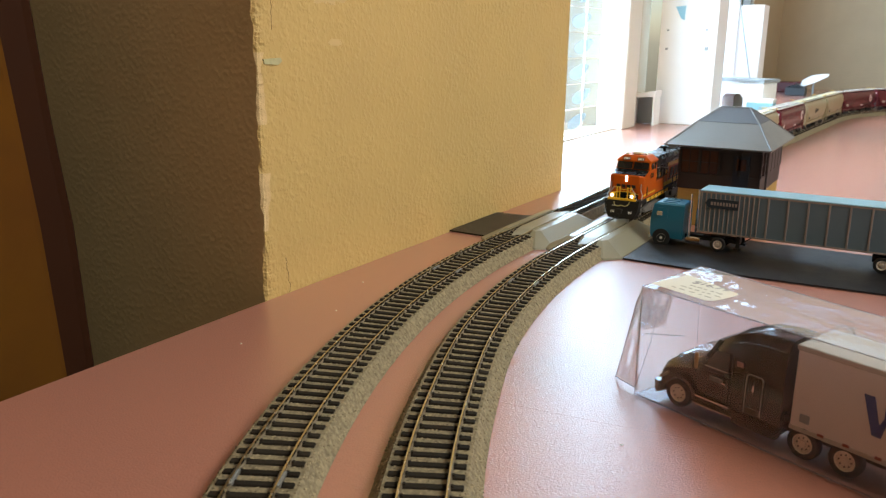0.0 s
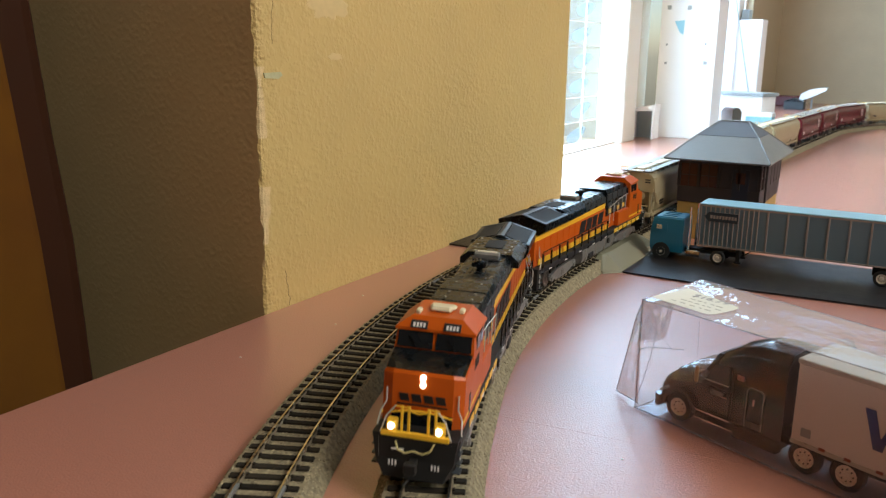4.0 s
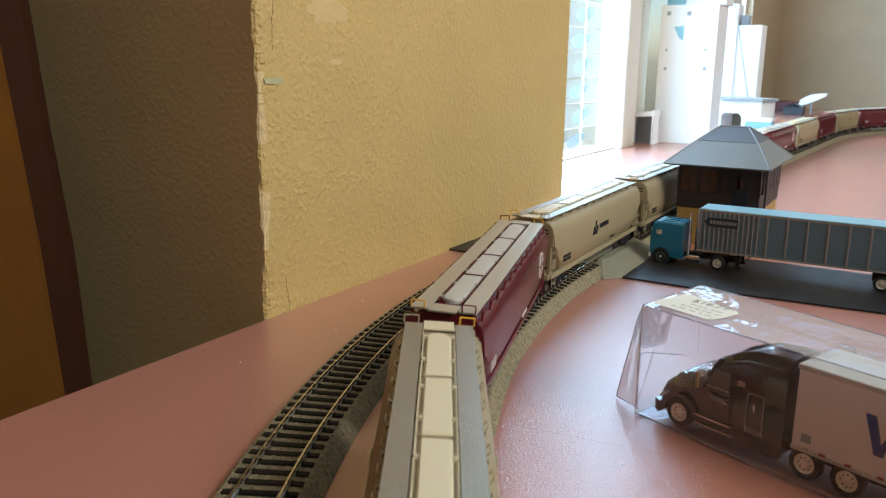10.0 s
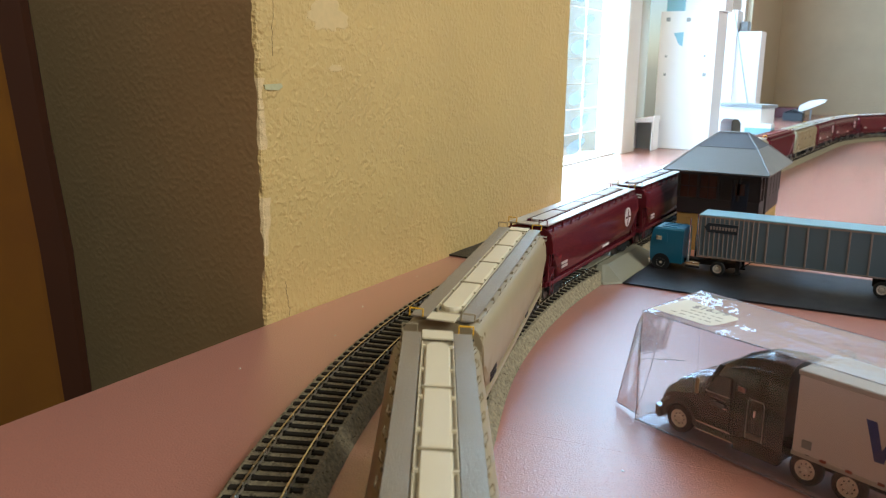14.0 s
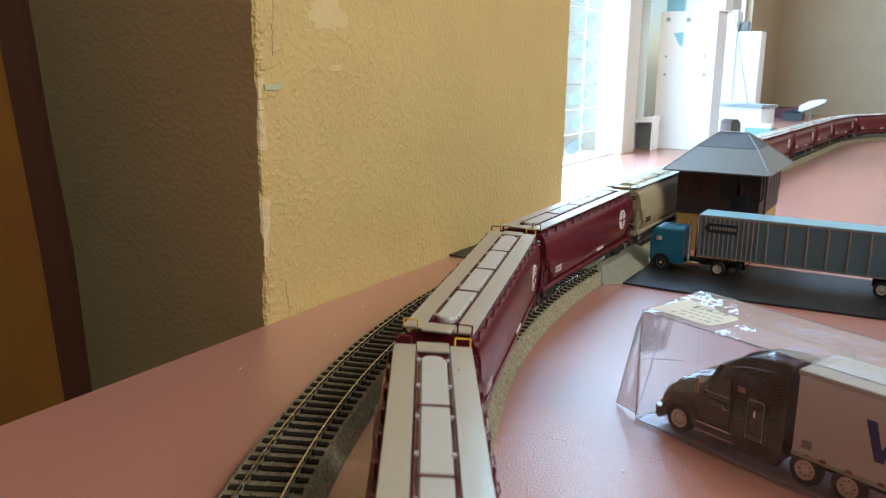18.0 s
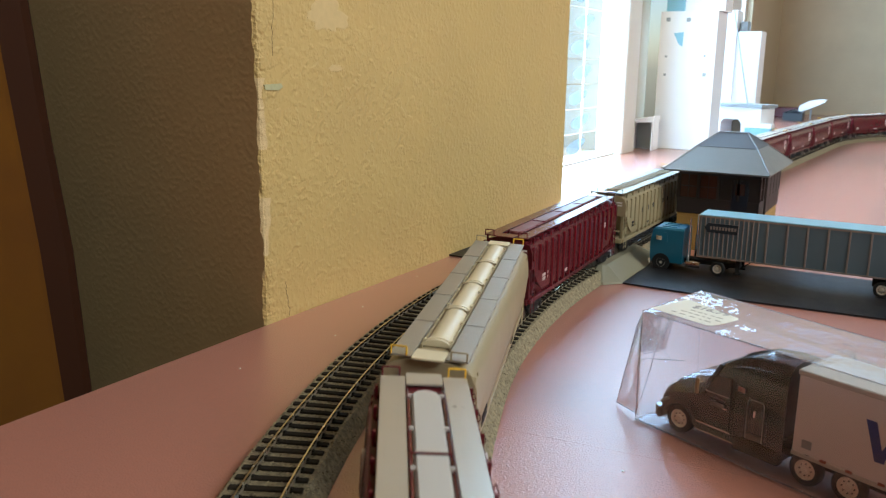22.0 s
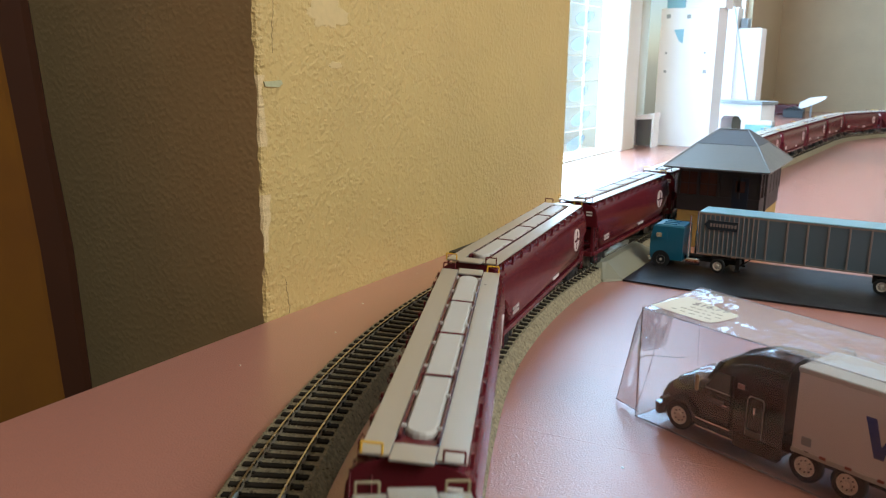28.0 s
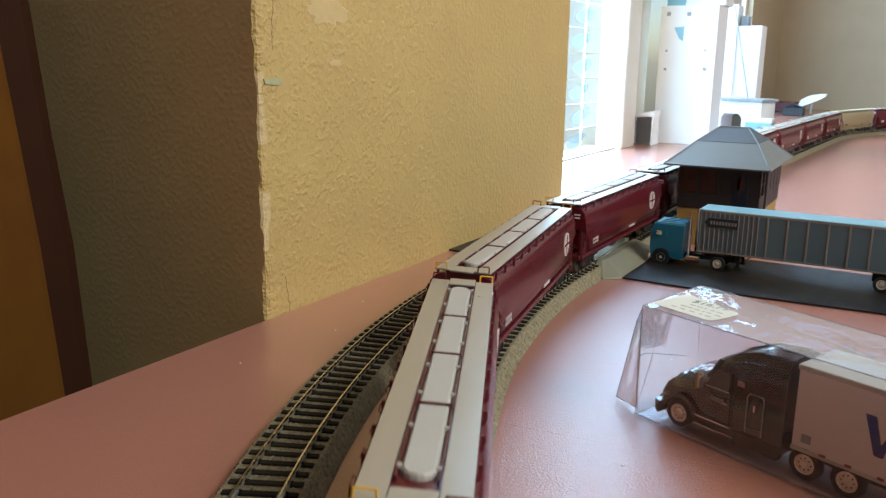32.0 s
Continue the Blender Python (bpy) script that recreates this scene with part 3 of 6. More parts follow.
def track(name, label, r, left_edge):
    t = thing(name, label, "model railway track", "tracks of the oval")
    total = table_of(r)[2]
    s0 = -2700.0
    s1 = s0 + total
    bed = [(-left_edge, 0.2), (-15.5, 7.6), (15.5, 7.6), (left_edge, 0.2)]
    s = Shape()
    oval_ring(s, r, bed, s0, s1, 24)
    part("roadbed", s, BALLAST, t, "moulded grey ballast shoulder")
    # grains of the ballast along the near stretch
    rng = random.Random(int(r))
    s = Shape()
    for _ in range(9000):
        sv, u = rng.uniform(-120, 520), rng.uniform(-left_edge, left_edge)
        z = 7.6 if abs(u) < 15.5 else 7.6 - 7.4 * (abs(u) - 15.5) / (left_edge - 15.5)
        x, y, a = along(sv, r)
        x, y = x + u * math.cos(radians(a)), y + u * math.sin(radians(a))
        q, w, k = rng.uniform(0.35, 0.75), rng.uniform(0, 6.28), len(s.v)
        c, sn = q * math.cos(w), q * math.sin(w)
        s.v += [(x + c, y + sn, z), (x - sn, y + c, z + q * 0.2), (x - c, y - sn, z), (x + sn, y - c, z - q * 0.1), (x + sn * 0.2, y, z + q * rng.uniform(0.4, 0.8))]
        s.f += [(k, k + 1, k + 4), (k + 1, k + 2, k + 4), (k + 2, k + 3, k + 4), (k + 3, k, k + 4)]
    tagged(part("ballast_grain", s, GRAIN, t), kind="stuff")
    for side in (-1, 1):
        s = Shape()
        c = side * 8.6
        oval_ring(s, r, [(c - 0.38, 8.0), (c - 0.38, RAIL_Z), (c + 0.38, RAIL_Z), (c + 0.38, 8.0)], s0, s1, 16)
        part("rail", s, RAIL, t, "bright metal rail")
        s = Shape()
        oval_ring(s, r, [(c - 0.95, 8.3), (c - 0.45, 9.0), (c + 0.45, 9.0), (c + 0.95, 8.3)], s0, s1, 16)
        part("rail_foot", s, RAILSIDE, t)
    s = Shape()
    s.box(-14.2, 14.2, -1.55, 1.55, 7.0, 8.5, 0.25)
    for sx in (-8.6, 8.6):
        for d in (-1.3, 1.3):
            s.box(sx + d - 0.5, sx + d + 0.5, -0.7, 0.7, 8.4, 9.2)
    tie = s.mesh("tie", TIE)
    rest = Shape()
    pitch = 7.62
    k = 0
    for i in range(int(total / pitch)):
        sv = s0 + i * pitch
        x, y, a = along(sv, r)
        if -700 < sv < 480 and k < 300:
            ob = new("tie", tie)
            ob.parent = t
            ob.matrix_basis = mm(x, y, 0, a)
            k += 1
        elif sv < 700 or sv > s1 - 200:
            c, sn = math.cos(radians(a)), math.sin(radians(a))
            rest.rings([[(x + u * c - v * sn, y + u * sn + v * c, z) for u, v in ((-14.2, -1.55), (14.2, -1.55), (14.2, 1.55), (-14.2, 1.55))] for z in (7.0, 8.5)])
    tagged(part("tie_rest", rest, TIE, t), kind="stuff")
    # joiners between the track pieces
    for sv in (-190, 97, 384):
        for side in (-1, 1):
            x, y, a = along(sv, r)
            s = Shape()
            s.box(-1.3, 1.3, -5, 5, 8.4, 9.7, 0.2)
            x += side * 8.6 * math.cos(radians(a))
            y += side * 8.6 * math.sin(radians(a))
            part("rail_joiner", s, SILVER, t, at=mm(x, y, 0, a))
    return t


def crossing(xc, label):
    """A grade crossing moulded in grey plastic: a panel between the rails with pointed ends, and ramps with faceted hips on both sides."""
    c = thing("grade_crossing", label, "grade crossing", "crossings of the two tracks", at=mm(xc, 640, 0))
    y0, y1 = -62.0, 62.0
    s = Shape()
    plan = [(-6.5, y0 + 20), (-1.5, y0 + 3), (6.5, y0 + 11), (6.5, y1 - 20), (1.5, y1 - 3), (-6.5, y1 - 11)]
    top = [(-6.2, y0 + 30), (-3.2, y0 + 21), (6.2, y0 + 27), (6.2, y1 - 30), (3.2, y1 - 21), (-6.2, y1 - 27)]
    s.rings([[(x, y, 7.6) for x, y in plan], [(x, y, 8.6) for x, y in plan], [(x, y, 10.5) for x, y in top]])
    part("centre_panel", s, PANEL, c, "panel with pointed ends between the rails")
    for side in (-1, 1):
        a, b, d = side * 10.4, side * 16.0, side * 33.0
        s = Shape()
        s.rings([[(a, y0 - 2, 0.3), (side * 22, y0 - 2, 0.3), (d, y0 + 9, 0.3), (d, y1 - 9, 0.3), (side * 22, y1 + 2, 0.3), (a, y1 + 2, 0.3)],
                 [(a, y0 - 1.6, 2.2), (side * 21.6, y0 - 1.6, 2.0), (d - side * 0.3, y0 + 9.4, 1.6), (d - side * 0.3, y1 - 9.4, 1.6), (side * 21.6, y1 + 1.6, 2.0), (a, y1 + 1.6, 2.2)],
                 [(a, y0 + 17, 10.9), (side * 13.5, y0 + 17, 10.9), (b, y0 + 22, 10.7), (b, y1 - 22, 10.7), (side * 13.5, y1 - 17, 10.9), (a, y1 - 17, 10.9)]])
        part("ramp", s, PANEL, c, "sloping grey approach ramp with faceted ends")
        # low lip that guides the wheel flanges
        s = Shape()
        s.rings([[(side * 10.0, y0 + 12, 8.0), (side * 11.2, y0 + 12, 8.0), (side * 11.2, y1 - 12, 8.0), (side * 10.0, y1 - 12, 8.0)],
                 [(side * 10.0, y0 + 19, 11.2), (side * 10.9, y0 + 19, 11.2), (side * 10.9, y1 - 19, 11.2), (side * 10.0, y1 - 19, 11.2)]])
        part("flange_lip", s, PANEL, c)
    return c


def road_sheets():
    s = Shape()
    pts = [(-186, 587), (-120, 586), (0, 594), (90, 582), (200, 545), (330, 500), (345, 598), (200, 650), (90, 690), (0, 702), (-186, 702)]
    s.prism(pts, "z", 0.3, 1.6)
    tagged(part("road", s, MATBLACK), "black rubbery road sheet lying on the table", "road", kind="structure")
    s = Shape()
    s.prism([(-345.5, 595), (-307, 594), (-309, 690), (-345.5, 687)], "z", 0.3, 1.6)
    tagged(part("road", s, MATBLACK), "short black road sheet between wall and track", "road", kind="structure")


room()
pier()
bay_window()
table()
track("inner_track", "inner track of dark ties on a grey ballast bed", R_IN, 20.8)
track("outer_track", "outer track of dark ties on a grey ballast bed", R_OUT, 20.8)
crossing(CX - R_IN, "grey plastic grade crossing over the inner track")
crossing(CX - R_OUT, "grey plastic grade crossing over the outer track")
road_sheets()


# ---- the train ----
def bogie(parent, y, wheelbase, axles, radius, frame_mat, name="truck"):
    """A truck with side frames, springs, bearing caps and wheelsets, turning about its centre."""
    t = new(name)
    t.empty_display_size = 0.01
    t.parent = parent
    t.matrix_basis = mm(0, y, 0)
    half = wheelbase / 2
    for side in (-1, 1):
        s = Shape()
        x0, x1 = side * 11.6, side * 13.4
        s.prism([(-half - 4, radius + 0.4), (-half - 4, radius + 2.2), (-half * 0.55, radius + 4.2), (half * 0.55, radius + 4.2), (half + 4, radius + 2.2), (half + 4, radius + 0.4),
                 (half + 2.2, radius - 1.2), (half - 3, radius - 0.8), (half * 0.35, radius - 3.2), (-half * 0.35, radius - 3.2), (-half + 3, radius - 0.8), (-half - 2.2, radius - 1.2)],
                "x", min(x0, x1), max(x0, x1))
        for k in range(axles):
            yy = -half + wheelbase * k / (axles - 1)
            s.lathe((side * 13.4, yy, radius), "x", [(0, 2.0), (side * 0.9, 1.8), (side * 1.2, 0.9)], 10)
            s.box(min(x0, x1) - 0.3, max(x0, x1) + 0.5, yy - 2.4, yy + 2.4, radius + 0.6, radius + 3.0, 0.3)
        for d in (-2.6, 0, 2.6):
            s.lathe((side * 13.3, d, radius - 2.2), "z", [(0, 1.0), (4.2, 1.0)], 7)
        part("side_frame", s, frame_mat, t)
    s = Shape()
    s.box(-12, 12, -3.2, 3.2, radius - 1, radius + 4.4, 0.4)
    part("bolster", s, FRAME, t)
    for k in range(axles):
        yy = -half + wheelbase * k / (axles - 1)
        s = Shape()
        for side in (-1, 1):
            s.lathe((side * 8.6, 0, 0), "x", [(-side * 1.9, radius + 0.7), (-side * 1.3, radius + 0.7), (-side * 1.0, radius), (side * 0.9, radius - 0.1), (side * 1.0, radius - 0.9), (side * 0.6, radius * 0.5), (side * 1.3, 1.2)], 16)
        s.rod((-9, 0, 0), (9, 0, 0), 1.1, 8)
        part("wheelset", s, WHEEL, t, at=mm(0, yy, radius))
    return t


def coupler(parent, y, sgn):
    s = Shape()
    s.box(-1.4, 1.4, min(y, y + sgn * 7), max(y, y + sgn * 7), 8.2, 10.0, 0.2)
    s.box(-2.4, 2.2, min(y + sgn * 6, y + sgn * 9), max(y + sgn * 6, y + sgn * 9), 7.0, 11.2, 0.4)
    s.wire([(0, y + sgn * 6, 7.5), (0.6, y + sgn * 6.5, 3.5), (2.0, y + sgn * 9, 3.0)], 0.3, 5)
    part("coupler", s, FRAME, parent)


def bars(parent, x, y0, y1, z0, z1, rows, material, lean=0.0, out=0.35):
    """Unreadable lettering as plain bars on a body side; side x."""
    s = Shape()
    rng = random.Random(int(y0 * 7 + z0 * 3))
    hgt = (z1 - z0) / rows
    for r in range(rows):
        y = y0
        z = z0 + r * hgt
        while y < y1 - 0.6:
            w = min(rng.uniform(1.2, 2.6), y1 - y)
            a, b = (x, x + out) if x > 0 else (x - out, x)
            s.rings([[(q, y, z), (q, y + w * 0.8, z), (q, y + w * 0.8 + lean, z + hgt * 0.72), (q, y + lean, z + hgt * 0.72)] for q in (a, b)])
            y += w + 0.5
    part("lettering", s, material, parent)


LOCO_HALF = 124.5
LEAN_SIGN = -1


def lifted(shape, z0, z1, dz):
    """Stretches a shape upwards: nothing below z0, dz above z1."""
    shape.v = [(x, y, z + dz * min(1.0, max(0.0, (z - z0) / (z1 - z0)))) for x, y, z in shape.v]
    return shape


def locomotive():
    """A six-axle road diesel, front towards +y, rails at z = 0."""
    e = thing("locomotive", "orange and black six-axle diesel locomotive with yellow stripes, headlights lit", "locomotive", "locomotives of the train")
    # underframe and walkway
    s = Shape()
    s.box(-16.2, 16.2, -117, 116, 14.6, 18.4, 0.5)
    s.box(-9, 9, -112, 112, 8.5, 14.8, 0.5)
    part("underframe", s, FRAME, e, "black underframe and walkway")
    s = Shape()
    s.box(-0.25, 0.25, -4.6, 4.6, 18.8, 22.6, 0.1)
    dash = s.mesh("reflector_dash", YSTRIPE)
    s = Shape()
    s.box(-0.2, 0.2, -4.4, 4.4, 15.0, 18.0, 0.1)
    low = s.mesh("sill_dash", YSTRIPE)
    s = Shape()
    s.box(-0.2, 0.2, -2.2, 2.2, 13.0, 13.8)
    mark = s.mesh("sill_mark", WHITE)
    for side in (-1, 1):
        for k in range(13):
            ob = new("reflector_dash", dash)
            ob.parent = e
            ob.matrix_basis = mm(side * 11.75, -106 + k * 11.0, 0)
        for k in range(6):
            ob = new("sill_dash", low)
            ob.parent = e
            ob.matrix_basis = mm(side * 16.2, 36 + k * 11.6, 0)
        for k in range(8):
            ob = new("sill_mark", mark)
            ob.parent = e
            ob.matrix_basis = mm(side * 16.25, -100 + k * 28, 2.0)
    # fuel tank
    s = Shape()
    s.prism([(-14, 4.5), (-10, 3), (10, 3), (14, 4.5), (15.2, 8.0), (15.2, 14.0), (-15.2, 14.0), (-15.2, 8.0)], "y", -36, 36)
    part("fuel_tank", s, SILVER, e, "silver-grey fuel tank")
    s = Shape()
    for yy in (-30, -8, 12, 30):
        s.box(-15.5, 15.5, yy, yy + 0.8, 4.6, 13.8)
    part("tank_strap", s, WALKGREY, e)
    s = Shape()
    s.lathe((14.8, 20, 11), "x", [(0, 2.2), (1.3, 2.2)], 12)
    s.lathe((-14.8, 20, 11), "x", [(0, 2.2), (-1.3, 2.2)], 12)
    s.box(-16, 16, -24, -14, 5.4, 9.4, 0.5)
    part("tank_fitting", s, FRAME, e)
    # hood: orange lower, yellow line, black upper
    s = Shape()
    s.box(-11.4, 11.4, -116, 70, 18.4, 36, 0.4)
    part("hood_lower", s, ORANGE, e, "orange lower hood")
    s = Shape()
    s.prism([(-116.2, 35.4), (20, 36.6), (20, 40.4), (-60, 38.8), (-116.2, 38.2)], "x", -11.65, 11.65)
    part("hood_stripe", s, YSTRIPE, e, "yellow line below the black upper hood")
    s = Shape()
    s.prism([(-11.5, 39.0), (11.5, 39.0), (11.5, 46.0), (9.2, 48.6), (-9.2, 48.6), (-11.5, 46.0)], "y", -60, 72)
    part("hood_upper", s, BLACK, e, "black upper hood and roof")
    # hood doors
    s = Shape()
    s.box(-0.25, 0.25, 0, 9.8, 23.4, 35.0, 0.15)
    door = s.mesh("hood_door", ORANGE)
    for k in range(11):
        for side in (-1, 1):
            ob = new("hood_door", door)
            ob.parent = e
            ob.matrix_basis = mm(side * 11.4, -112 + k * 11.2, 0)
    for k in range(7):
        y = -58 + k * 11.2
        for side in (-1, 1):
            s = Shape()
            s.box(side * 11.6 - 0.15, side * 11.6 + 0.15, y + 0.5, y + 9.8, 41.2, 45.4, 0.1)
            part("hood_grille", s, DGREY, e)
    # raised housing behind the cab, in panels
    s = Shape()
    s.prism([(-12.2, 40.6), (12.2, 40.6), (12.2, 47.2), (11.0, 50.0), (-11.0, 50.0), (-12.2, 47.2)], "y", 21, 72)
    part("dynamic_brake", s, BLACK, e, "black housing behind the cab")
    for y0, y1 in ((21.5, 39.4), (40.4, 54.6), (55.4, 62.6), (63.2, 71.5)):
        s = Shape()
        s.box(-10.9, 10.9, y0, y1, 49.9, 50.5 if y0 < 40 else 50.3, 0.2)
        part("roof_panel", s, BLACK, e)
    s = Shape()
    s.lathe((0, 0, 50.2), "z", [(0, 0.75), (0.5, 0.7), (0.7, 0.3)], 8)
    eye = s.mesh("lifting_eye", WALKGREY)
    for xx in (-6.4, 5.4):
        for yy in (27, 43, 51, 59, 67):
            ob = new("lifting_eye", eye)
            ob.parent = e
            ob.matrix_basis = mm(xx, yy, 0)
    for side in (-1, 1):
        for k in range(4):
            s = Shape()
            s.box(side * 12.2 - 0.3, side * 12.2 + 0.3, 23 + k * 12.2, 33.6 + k * 12.2, 41.4, 46.8, 0.2)
            part("brake_grille", s, DGREY, e)
    # exhaust, horn
    s = Shape()
    s.box(-7.0, 7.0, -33.5, -22.5, 48.6, 49.4, 0.3)
    part("silencer_base", s, FRAME, e)
    s = Shape()
    s.prism([(-31.1, 49.2), (-24.5, 49.2), (-24.5, 51.4), (-25.5, 52.2), (-30.1, 52.2), (-31.1, 51.4)], "x", -6.2, 6.2)
    part("silencer", s, SILVER, e, "pale metal exhaust silencer")
    s = Shape()
    s.box(-5.0, 5.0, -29.1, -26.5, 52.1, 52.5)
    part("silencer_slot", s, HUB, e)
    s = Shape()
    s.lathe((0, -5, 48.4), "z", [(0, 1.6), (2.2, 1.5), (3.0, 2.3), (4.2, 2.3), (5.0, 1.2)], 10)
    for xx, d in ((-2.4, 3), (0, 4.2), (2.4, 3)):
        s.rod((xx, -4, 51.6), (xx, -4 + d, 51.8), 0.6, 8, 1.3)
        s.rod((xx, -6, 51.6), (xx, -6 - d * 0.8, 51.8), 0.6, 8, 1.3)
    part("air_horn", s, BLACK, e, "black cluster horn")
    # engine roof panels
    for x0, x1, y0, y1 in ((-8.8, -3.2, -20, 19.5), (-2.9, 2.9, 1, 19.5), (-2.9, 2.9, -20.5, -10), (3.2, 8.8, -20, 3), (3.2, 8.8, 3.6, 19.5)):
        s = Shape()
        s.box(x0, x1, y0, y1, 48.5, 48.95, 0.15)
        part("roof_panel", s, BLACK, e)
    s = Shape()
    for yy in (-6, 2, 10, 16):
        s.box(5.4, 6.2, yy, yy + 3.2, 48.8, 49.3)
        s.box(-6.2, -5.4, yy, yy + 3.2, 48.8, 49.3)
    part("roof_clip", s, DGREY, e)
    s = Shape()
    s.prism([(-15.8, 43.0), (15.8, 43.0), (15.8, 46.2), (11.4, 49.8), (-11.4, 49.8), (-15.8, 46.2)], "y", -72, -35)
    part("fan_housing", s, BLACK, e, "black housing with a fan opening")
    s = Shape()
    s.box(-5.0, 5.0, -65, -47, 49.7, 50.2, 0.15)
    part("fan_grille", s, mat("black mesh", (0.006, 0.006, 0.006), 0.7, vary=0.5, scale=1500), e, "dark square fan mesh")
    for xx, yy in ((-9.4, -67), (-9.4, -54), (-9.4, -45), (-8, -39), (9.4, -67), (9.4, -52), (9.4, -46), (8.4, -39), (-1.4, -40), (1.4, -40), (7.2, -56)):
        s = Shape()
        s.lathe((xx, yy, 49.7), "z", [(0, 0.75), (0.45, 0.6)], 6)
        part("roof_bolt", s, LIDGREY if abs(xx) > 7.5 else DGREY, e)
    # radiator with wide wings
    s = Shape()
    s.prism([(-16.6, 42.0), (16.6, 42.0), (16.9, 46.6), (1.2, 51.0), (-1.2, 51.0), (-16.9, 46.6)], "y", -112, -73)
    s.prism([(-11.5, 38.6), (11.5, 38.6), (16.4, 42.1), (-16.4, 42.1)], "y", -110, -62)
    part("radiator", s, BLACK, e, "wide black winged radiator")
    for side in (-1, 1):
        s = Shape()
        s.rings([[(side * 14.9, y, 47.15), (side * 2.2, y, 50.7), (side * 2.2, y, 51.05), (side * 14.9, y, 47.5)] for y in (-108.5, -75.5)])
        part("radiator_screen", s, mat("black mesh", (0.006, 0.006, 0.006), 0.7, vary=0.5, scale=1500), e, "dark radiator screen")
        s = Shape()
        s.rings([[(side * 16.9, y, 46.5), (side * 15.2, y, 47.0), (side * 15.2, y, 47.6), (side * 16.9, y, 47.1)] for y in (-112, -73)])
        s.rings([[(side * 15.2, y, 47.0), (side * 2.0, y, 50.7), (side * 2.0, y, 51.3), (side * 15.2, y, 47.6)] for y in (-112.1, -109)])
        s.rings([[(side * 2.0, y, 50.6), (0, y, 51.1), (0, y, 51.6), (side * 2.0, y, 51.2)] for y in (-112.1, -73)])
        for k in range(8):
            s.box(side * 2.3 - 0.5, side * 2.3 + 0.5, -104 + k * 4.0, -102.6 + k * 4.0, 50.7, 51.4)
        part("screen_rim", s, DGREY, e, "grey screen rim")
    # bay behind the cab and orange boxes below it
    s = Shape()
    s.box(-12.1, 12.1, 22, 71.5, 29.4, 40.8, 0.3)
    part("equipment_bay", s, BLACK, e, "black bay behind the cab")
    for side in (-1, 1):
        s = Shape()
        s.box(min(side * 11, side * 15.3), max(side * 11, side * 15.3), 44, 71.5, 18.4, 29.6, 0.4)
        part("battery_box", s, ORANGE, e, "orange box flush with the cab")
        for k in range(4):
            s = Shape()
            s.box(side * 12.3 - 0.3, side * 12.3 + 0.3, 24 + k * 12, 33.6 + k * 12, 30.4, 39.4, 0.2)
            part("bay_grille", s, DGREY, e)
        for y in (26, 47, 60):
            s = Shape()
            s.box(side * 12.6 - 0.2, side * 12.6 + 0.2, y, y + 5.5, 31.2, 34.6, 0.1)
            part("bay_plate", s, YSTRIPE, e, "small yellow plate")
        s = Shape()
        x = side * 13.8
        s.wire([(x, 70.5, 41.5), (x, 62, 41.0), (x, 56, 40.2), (x, 50, 40.2), (x, 44, 39.0), (x, 24, 36.5)], 0.28)
        for y in (66, 56, 46, 36, 26):
            s.wire([(x, y, 29.5 if y > 44 else 24), (x, y, 40.6 if y > 50 else 37.6)], 0.26)
        part("bay_handrail", s, LIDGREY, e, "pale grey handrail")
    # cab: walls, windshields, roof
    s = Shape()
    s.rings([[(-15.5, 71, 18.4), (15.5, 71, 18.4), (15.5, 94, 18.4), (-15.5, 94, 18.4)],
             [(-15.5, 71, 40.6), (15.5, 71, 40.6), (15.5, 93.6, 40.6), (-15.5, 93.6, 40.6)],
             [(-15.2, 71, 47.2), (15.2, 71, 47.2), (14.8, 91.4, 47.2), (-14.8, 91.4, 47.2)],
             [(-9.8, 71, 52.0), (9.8, 71, 52.0), (9.4, 88.4, 52.0), (-9.4, 88.4, 52.0)]])
    part("cab", lifted(s, 24, 36, 1.6), ORANGE, e, "orange cab")
    s = Shape()
    s.rings([[(-16.2, 69.4, 47.2), (16.2, 69.4, 47.2), (15.6, 92.4, 47.2), (-15.6, 92.4, 47.2)],
             [(-16.2, 69.4, 47.7), (16.2, 69.4, 47.7), (15.6, 92.4, 48.4), (-15.6, 92.4, 48.4)],
             [(-10.0, 69.4, 52.6), (10.0, 69.4, 52.6), (9.8, 89.2, 52.6), (-9.8, 89.2, 52.6)]])
    part("cab_roof", lifted(s, 24, 36, 1.6), ORANGE, e, "orange cab roof with sloped sides")
    for xx in (-7.5, 7.5):
        s = Shape()
        s.rings([[(xx - 6.9, 94.0, 41.0), (xx + 6.9, 94.0, 41.0), (xx + 6.7, 92.1, 47.0), (xx - 6.7, 92.1, 47.0)],
                 [(xx - 6.9, 93.2, 41.0), (xx + 6.9, 93.2, 41.0), (xx + 6.7, 91.0, 47.0), (xx - 6.7, 91.0, 47.0)]])
        part("windshield", lifted(s, 24, 36, 1.6), PANE, e, "dark cab window")
        s = Shape()
        s.wire([(xx - 1, 94.2, 41.2), (xx + 2.4, 93.0, 45.2)], 0.16)
        part("wiper", lifted(s, 24, 36, 1.6), BLACK, e)
        s = Shape()
        s.rings([[(xx * 0.86 - 3.3, 92.9, 48.5), (xx * 0.86 + 3.3, 92.9, 48.5), (xx * 0.86 + 3.3, 91.0, 51.0), (xx * 0.86 - 3.3, 91.0, 51.0)],
                 [(xx * 0.86 - 3.3, 89.5, 48.5), (xx * 0.86 + 3.3, 89.5, 48.5), (xx * 0.86 + 3.3, 88.8, 51.0), (xx * 0.86 - 3.3, 88.8, 51.0)]])
